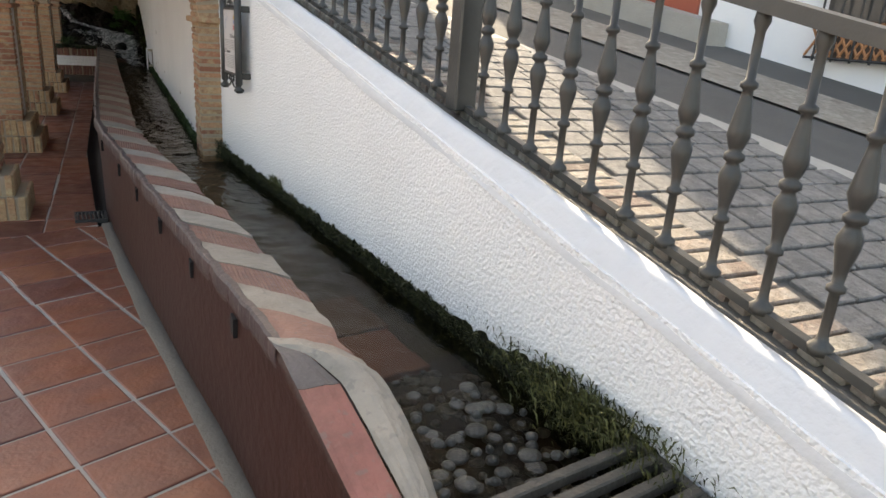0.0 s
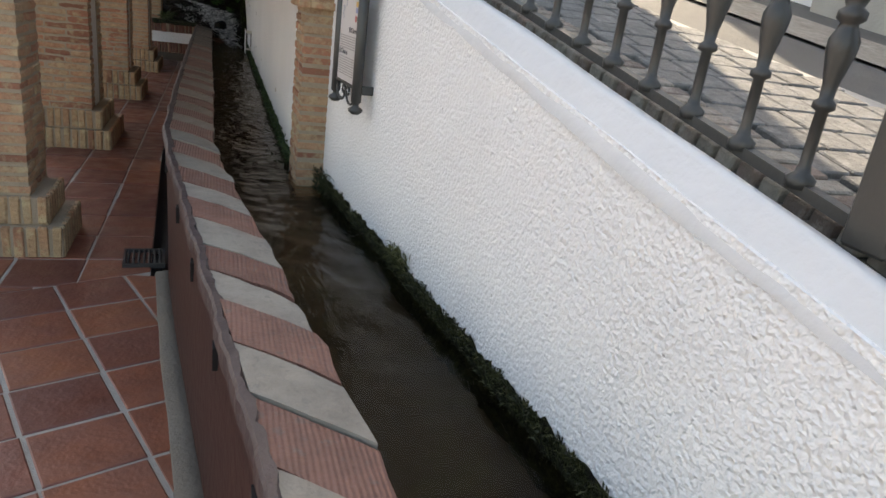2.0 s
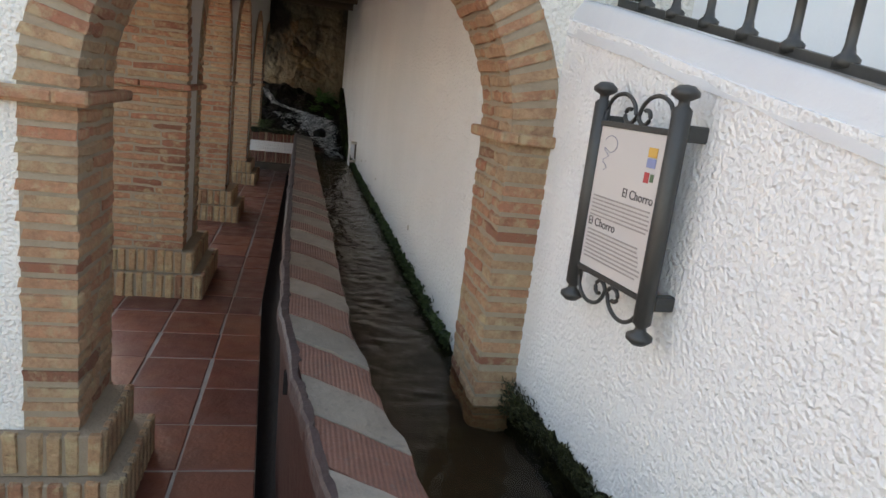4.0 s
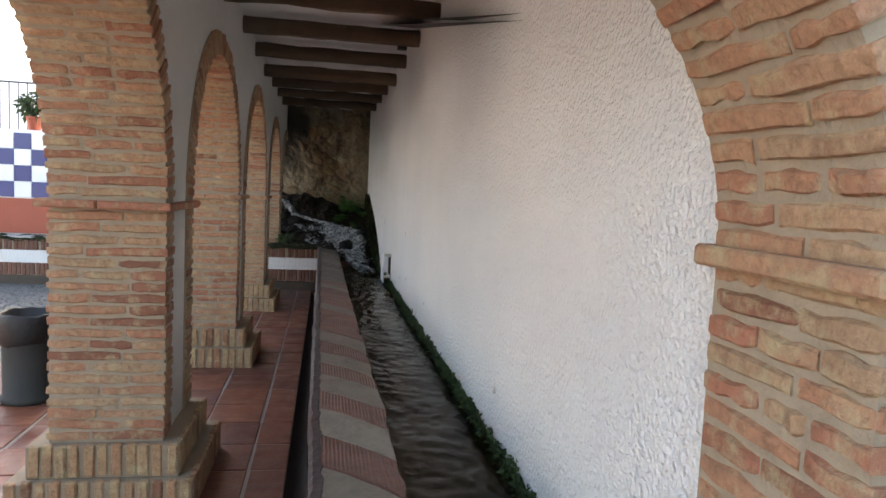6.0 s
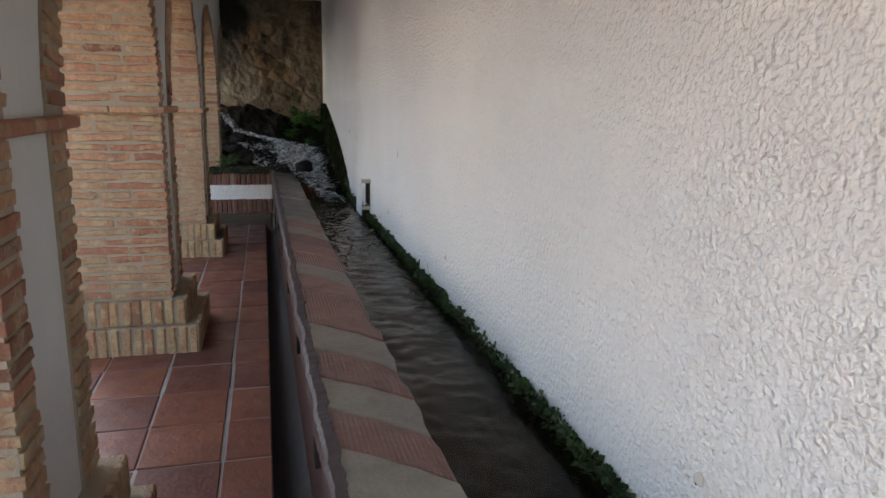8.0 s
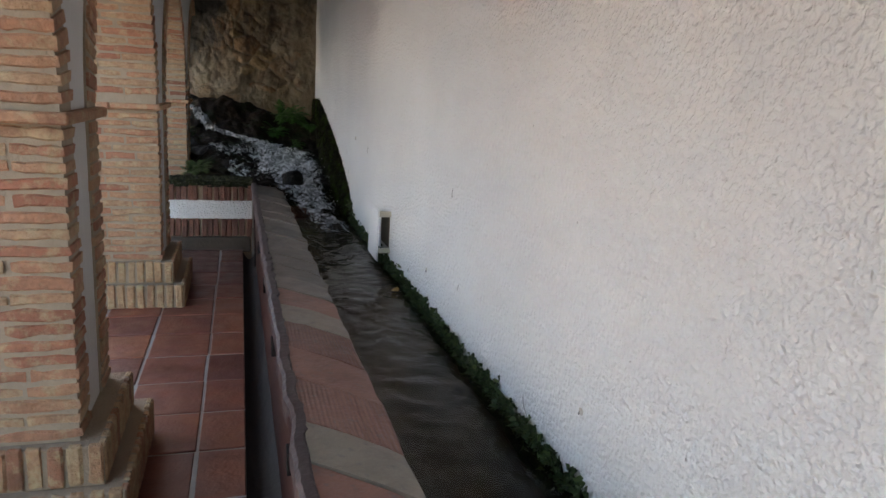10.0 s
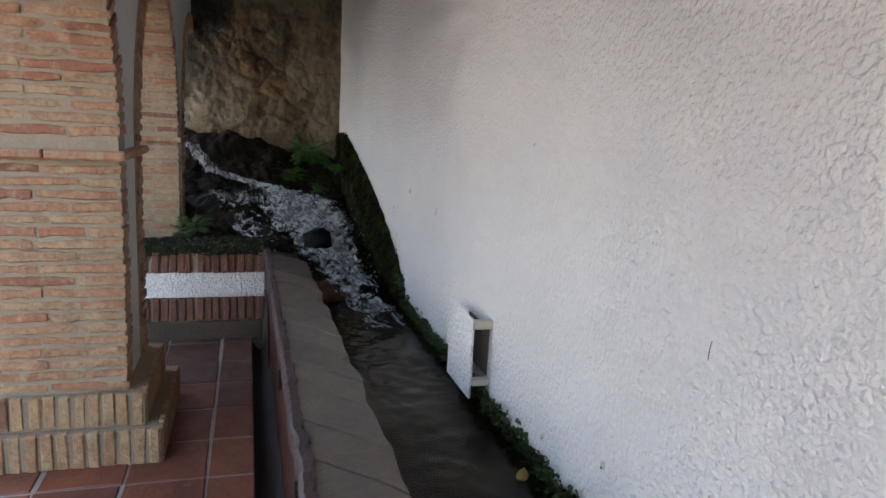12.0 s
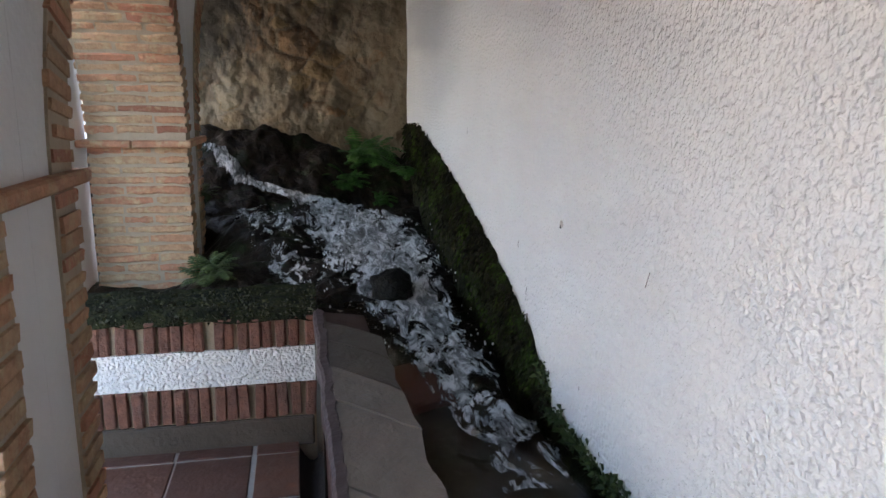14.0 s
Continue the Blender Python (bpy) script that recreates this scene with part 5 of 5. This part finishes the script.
for j in range(4):
    for i in range(18):
        obj("glazed_tile", tw if (i + j) % 2 else tb, patio, m=Matrix.Translation((-4.6 + i * cell, 14.285, 1.05 + j * cell)))
seat = tagged(part("bench_seat", box((-4.2, LOW_Y + 0.02, 0.54), (PIER_W - 0.06, 14.285, 0.585), 0.01), CEMENT), "worn cement ledge at the foot of the patio wall", "ledge", kind="structure")
tagged(part("wall_patio_far", box((-14, 19.0, -0.3), (-0.7, 19.3, 3.3)), WHITE), "whitewashed house front beyond the patio", "wall", kind="structure")
tagged(part("wall_patio_west", box((-14.3, -6, -0.3), (-14.0, 19.3, 5.0)), WHITE), "whitewashed wall on the far side of the patio", "wall", kind="structure")
fence = tagged(new("patio_railing"), "thin dark metal railing above the chequered wall", "railing")
for i in range(42):
    x = -6.2 + i * 0.11
    obj("upright", mesh_of("upright", *tube([(x, 14.45, 1.93), (x, 14.45, 2.55)], 0.007, 5), BLACK), fence)
obj("top_bar", mesh_of("top_bar", *tube([(-6.3, 14.45, 2.55), (-1.6, 14.45, 2.55)], 0.011, 6), BLACK), fence)
for px, seed in ((-3.35, 21), (-2.2, 22)):
    pot = tagged(new("potted_plant"), "leafy green pot plant on the patio wall", "pot plant", "pot plants on the wall")
    v, f = lathe([(0.0, 0.0), (0.07, 0.0), (0.10, 0.16), (0.11, 0.17), (0.10, 0.18), (0.0, 0.175)], 14)
    obj("pot", mesh_of("pot", v, f, RED, True), pot, "terracotta pot", Matrix.Translation((px, 14.42, 1.935)))
    sp = []
    rr = random.Random(seed)
    for _ in range(420):
        d = Vector((rr.gauss(0, 1), rr.gauss(0, 1), rr.gauss(0, 1))).normalized()
        sp.append((Vector((px, 14.40, 2.26)) + d * rr.uniform(0.03, 0.17) * (1 + 0.3 * noise.noise(d * 2)), d))
    ob = leaves("foliage", sp, 0.07, LEAF, "", "", 0.7, 0.5, "")
    ob.parent = pot

cobbles = grid_surface("patio_cobbles", lambda x, y: (x, y, 0.006 + 0.003 * noise.noise((x * 4, y * 4, 0))), steps(-6.5, -1.72, 20), steps(9.9, 13.66, 20), PEBBLE)
tagged(obj("pavement_cobbles", cobbles), "grey pebble paving of the patio", "pavement", kind="structure")
pv, pf = [], []
ico = [(math.cos(a) * r, math.sin(a) * r, z) for r, z in ((1.0, 0.0), (0.7, 0.6)) for a in steps(0, 2 * math.pi * 5 / 6, 5)] + [(0, 0, 0.8)]
for i in range(2600):
    x, y = rng.uniform(-4.5, -1.75), rng.uniform(9.95, 13.64)
    s, a = rng.uniform(0.014, 0.026), rng.uniform(0, 6.28)
    q = len(pv)
    for u, w, z in ico:
        pv.append((x + s * (u * math.cos(a) - 0.6 * w * math.sin(a)), y + s * (u * math.sin(a) + 0.6 * w * math.cos(a)), 0.004 + s * z * 0.7))
    for k in range(6):
        n2 = (k + 1) % 6
        pf += [(q + k, q + n2, q + 6 + n2, q + 6 + k), (q + 6 + k, q + 6 + n2, q + 12)]
tagged(obj("pebbles", mesh_of("pebbles", pv, pf, PEBBLE)), "grey river pebbles set in the patio ground", "pebbles", kind="stuff")

# ---- litter bin ----
bin_ = tagged(new("litter_bin"), "grey litter bin with a black plastic liner on the tiled floor", "litter bin")
bin_.matrix_basis = Matrix.Translation((-1.29, 9.02, 0.004)) @ Matrix.Diagonal((1.35, 1.35, 1.04, 1))
v, f = lathe([(0.0, 0.0), (0.105, 0.0), (0.112, 0.012), (0.112, 0.035), (0.102, 0.045), (0.105, 0.30), (0.112, 0.50), (0.110, 0.505), (0.104, 0.50), (0.100, 0.42), (0.0, 0.40)], 24)
obj("drum", mesh_of("drum", v, f, plain("dull_grey_plastic", (0.020, 0.020, 0.018), (0.035, 0.035, 0.032), 5, 0.8, 0.002), True), bin_)
lv, lf = [], []
prof = [(0.112, 0.37), (0.124, 0.40), (0.126, 0.47), (0.122, 0.51), (0.115, 0.522), (0.104, 0.515), (0.096, 0.45), (0.03, 0.40)]
for r, z in prof:
    for i in range(28):
        a = 2 * math.pi * i / 28
        w = 0.010 * noise.noise((math.cos(a) * 3, math.sin(a) * 3, z * 12))
        lv.append(((r + w) * math.cos(a), (r + w) * math.sin(a), z + w * 1.5 - (0.03 * max(0, math.cos(a - 4.2)) if z < 0.42 and r > 0.11 else 0)))
for k in range(len(prof) - 1):
    for i in range(28):
        j = (i + 1) % 28
        lf.append((k * 28 + i, k * 28 + j, (k + 1) * 28 + j, (k + 1) * 28 + i))
obj("liner", mesh_of("liner", lv, lf, plain("black_film", (0.006, 0.006, 0.006), (0.011, 0.011, 0.011), 8, 0.6, 0.004), True), bin_, "crumpled black bag")

# ---- pier plinths ----
PLINTHTOP = plain("brown_worn_mortar", (0.35, 0.27, 0.185), (0.22, 0.165, 0.115), 9, 0.9, 0.006, 0, 60)


def plinth(x0, x1, y0, y1, label, steps_out):
    """Two stepped courses of upright bricks round a pier's foot."""
    root = tagged(new("pier_plinth"), label, "plinth", "plinths of the arcade", "structure")
    for z0, z1, dx, dy in steps_out:
        part("core", box((x0 - dx, y0 - dy, z0 - 0.004), (x1 + dx, y1 + dy, z1 - 0.004), 0.004), PLINTHTOP, root)
        row_of_bricks(root, x0 - dx, x1 + dx, y0 - dy, z0 + 0.004, z1, 0.006)
        me = {}
        n = int((y1 - y0 + 2 * dy) / 0.052)
        for i in range(n):
            kk = rng.randrange(3)
            if kk not in me:
                bm = box((-0.021, -0.006, z0 + 0.004), (0.021, 0.02, z1), 0.006)
                me[kk] = finish(bm, "brick", SOLDIER)
            yy = y0 - dy + (i + 0.5) * (y1 - y0 + 2 * dy) / n
            obj("brick", me[kk], root, m=pose(x1 + dx, yy, rng.uniform(-0.003, 0.003), 0, 0, 90))
    return root


for i, y0 in enumerate(PIERS):
    if i == 4:
        continue
    xe = PIER_E if i else ARCH_L
    y1 = y0 + PIER_LENS[i] if i else 5.75
    plinth(PIER_W, xe, y0, y1 if i else 5.62, "stepped brick plinth of a gallery pier", ((-0.004, 0.150, 0.140, 0.085), (0.150, 0.285, 0.075, 0.040)))

# ---- imposts and arch bricks ----
for i, y0 in enumerate(PIERS):
    xe = PIER_E if i else ARCH_L
    y1 = y0 + PIER_LENS[i] if i else 5.75
    bm = bmesh.new()
    x, out = PIER_W - 0.05, xe + 0.034
    while x < out - 0.005:
        x2 = min(x + rng.uniform(0.2, 0.28), out)
        if out - x2 < 0.08:
            x2 = out
        add_box(bm, (x + 0.003, y0 - 0.040 + rng.uniform(-0.004, 0.004), SPRINGS[i] - 0.017), (x2 - 0.003, y1 + 0.045, SPRINGS[i] + 0.017))
        x = x2
    bmesh.ops.bevel(bm, geom=bm.edges[:], offset=0.006, segments=1, affect="EDGES")
    parent = BAYS[min(i, 3)][0]
    part("impost", bm, BRICK, parent, "projecting brick impost course")
bm = bmesh.new()
add_box(bm, (ARCH_R - 0.035, ARCH_Y0 - 0.035, 1.282), (ARCH_R + 0.024, ARCH_Y1 + 0.012, 1.318))
add_box(bm, (ARCH_R + 0.026, ARCH_Y0 - 0.035, 1.282), (ARCH_R + 0.18, ARCH_Y1 - 0.03, 1.318))
bmesh.ops.bevel(bm, geom=bm.edges[:], offset=0.006, segments=1, affect="EDGES")
part("impost", bm, BRICK, ENTRY, "projecting brick impost course")
bm = bmesh.new()
add_box(bm, (ARCH_L - 0.45, ARCH_Y0 - 0.036, 1.258), (ARCH_L + 0.03, ARCH_Y0 - 0.003, 1.302))
bmesh.ops.bevel(bm, geom=bm.edges[:], offset=0.006, segments=1, affect="EDGES")
part("impost", bm, BRICK, ENTRY, "projecting brick impost course")

for bay, mid, half, spring in BAYS:
    lining("mortar_lining", mid, half + 0.005, 0.27, spring, PIER_W - 0.001, PIER_E + 0.001, "x", bay, 0.136)
    lay_courses(bay, mid, half, 0.285, spring, PIER_W - 0.014, PIER_E + 0.014, "x", 1.10, 1.22)
arch_mid, arch_half = (ARCH_L + ARCH_R) / 2, (ARCH_R - ARCH_L) / 2
lining("mortar_lining", arch_mid, arch_half + 0.005, 0.10, 1.30, ARCH_Y0 - 0.002, ARCH_Y1 + 0.002, "y", ENTRY, 0.150)
lay_courses(ENTRY, arch_mid, arch_half, 0.24, 1.30, ARCH_Y0 - 0.015, ARCH_Y1 + 0.003, "y", 1.25, 1.36)

# ---- floor tiles ----
lay_tiles(slab, 0.671, 2.523, 21.5, 0.292, 0.273, 0.014, range(-16, 4), range(-16, 14),
          [(0, -1, 1.2), (-1, 0, 2.2), (0.128, 1, 5.02 + 0.128 * 0.0 + 0.05), (1, 0.1285, 0.905 + 0.1285 * 1.95 + 0.03), (-0.388, 0.922, 4.503)])
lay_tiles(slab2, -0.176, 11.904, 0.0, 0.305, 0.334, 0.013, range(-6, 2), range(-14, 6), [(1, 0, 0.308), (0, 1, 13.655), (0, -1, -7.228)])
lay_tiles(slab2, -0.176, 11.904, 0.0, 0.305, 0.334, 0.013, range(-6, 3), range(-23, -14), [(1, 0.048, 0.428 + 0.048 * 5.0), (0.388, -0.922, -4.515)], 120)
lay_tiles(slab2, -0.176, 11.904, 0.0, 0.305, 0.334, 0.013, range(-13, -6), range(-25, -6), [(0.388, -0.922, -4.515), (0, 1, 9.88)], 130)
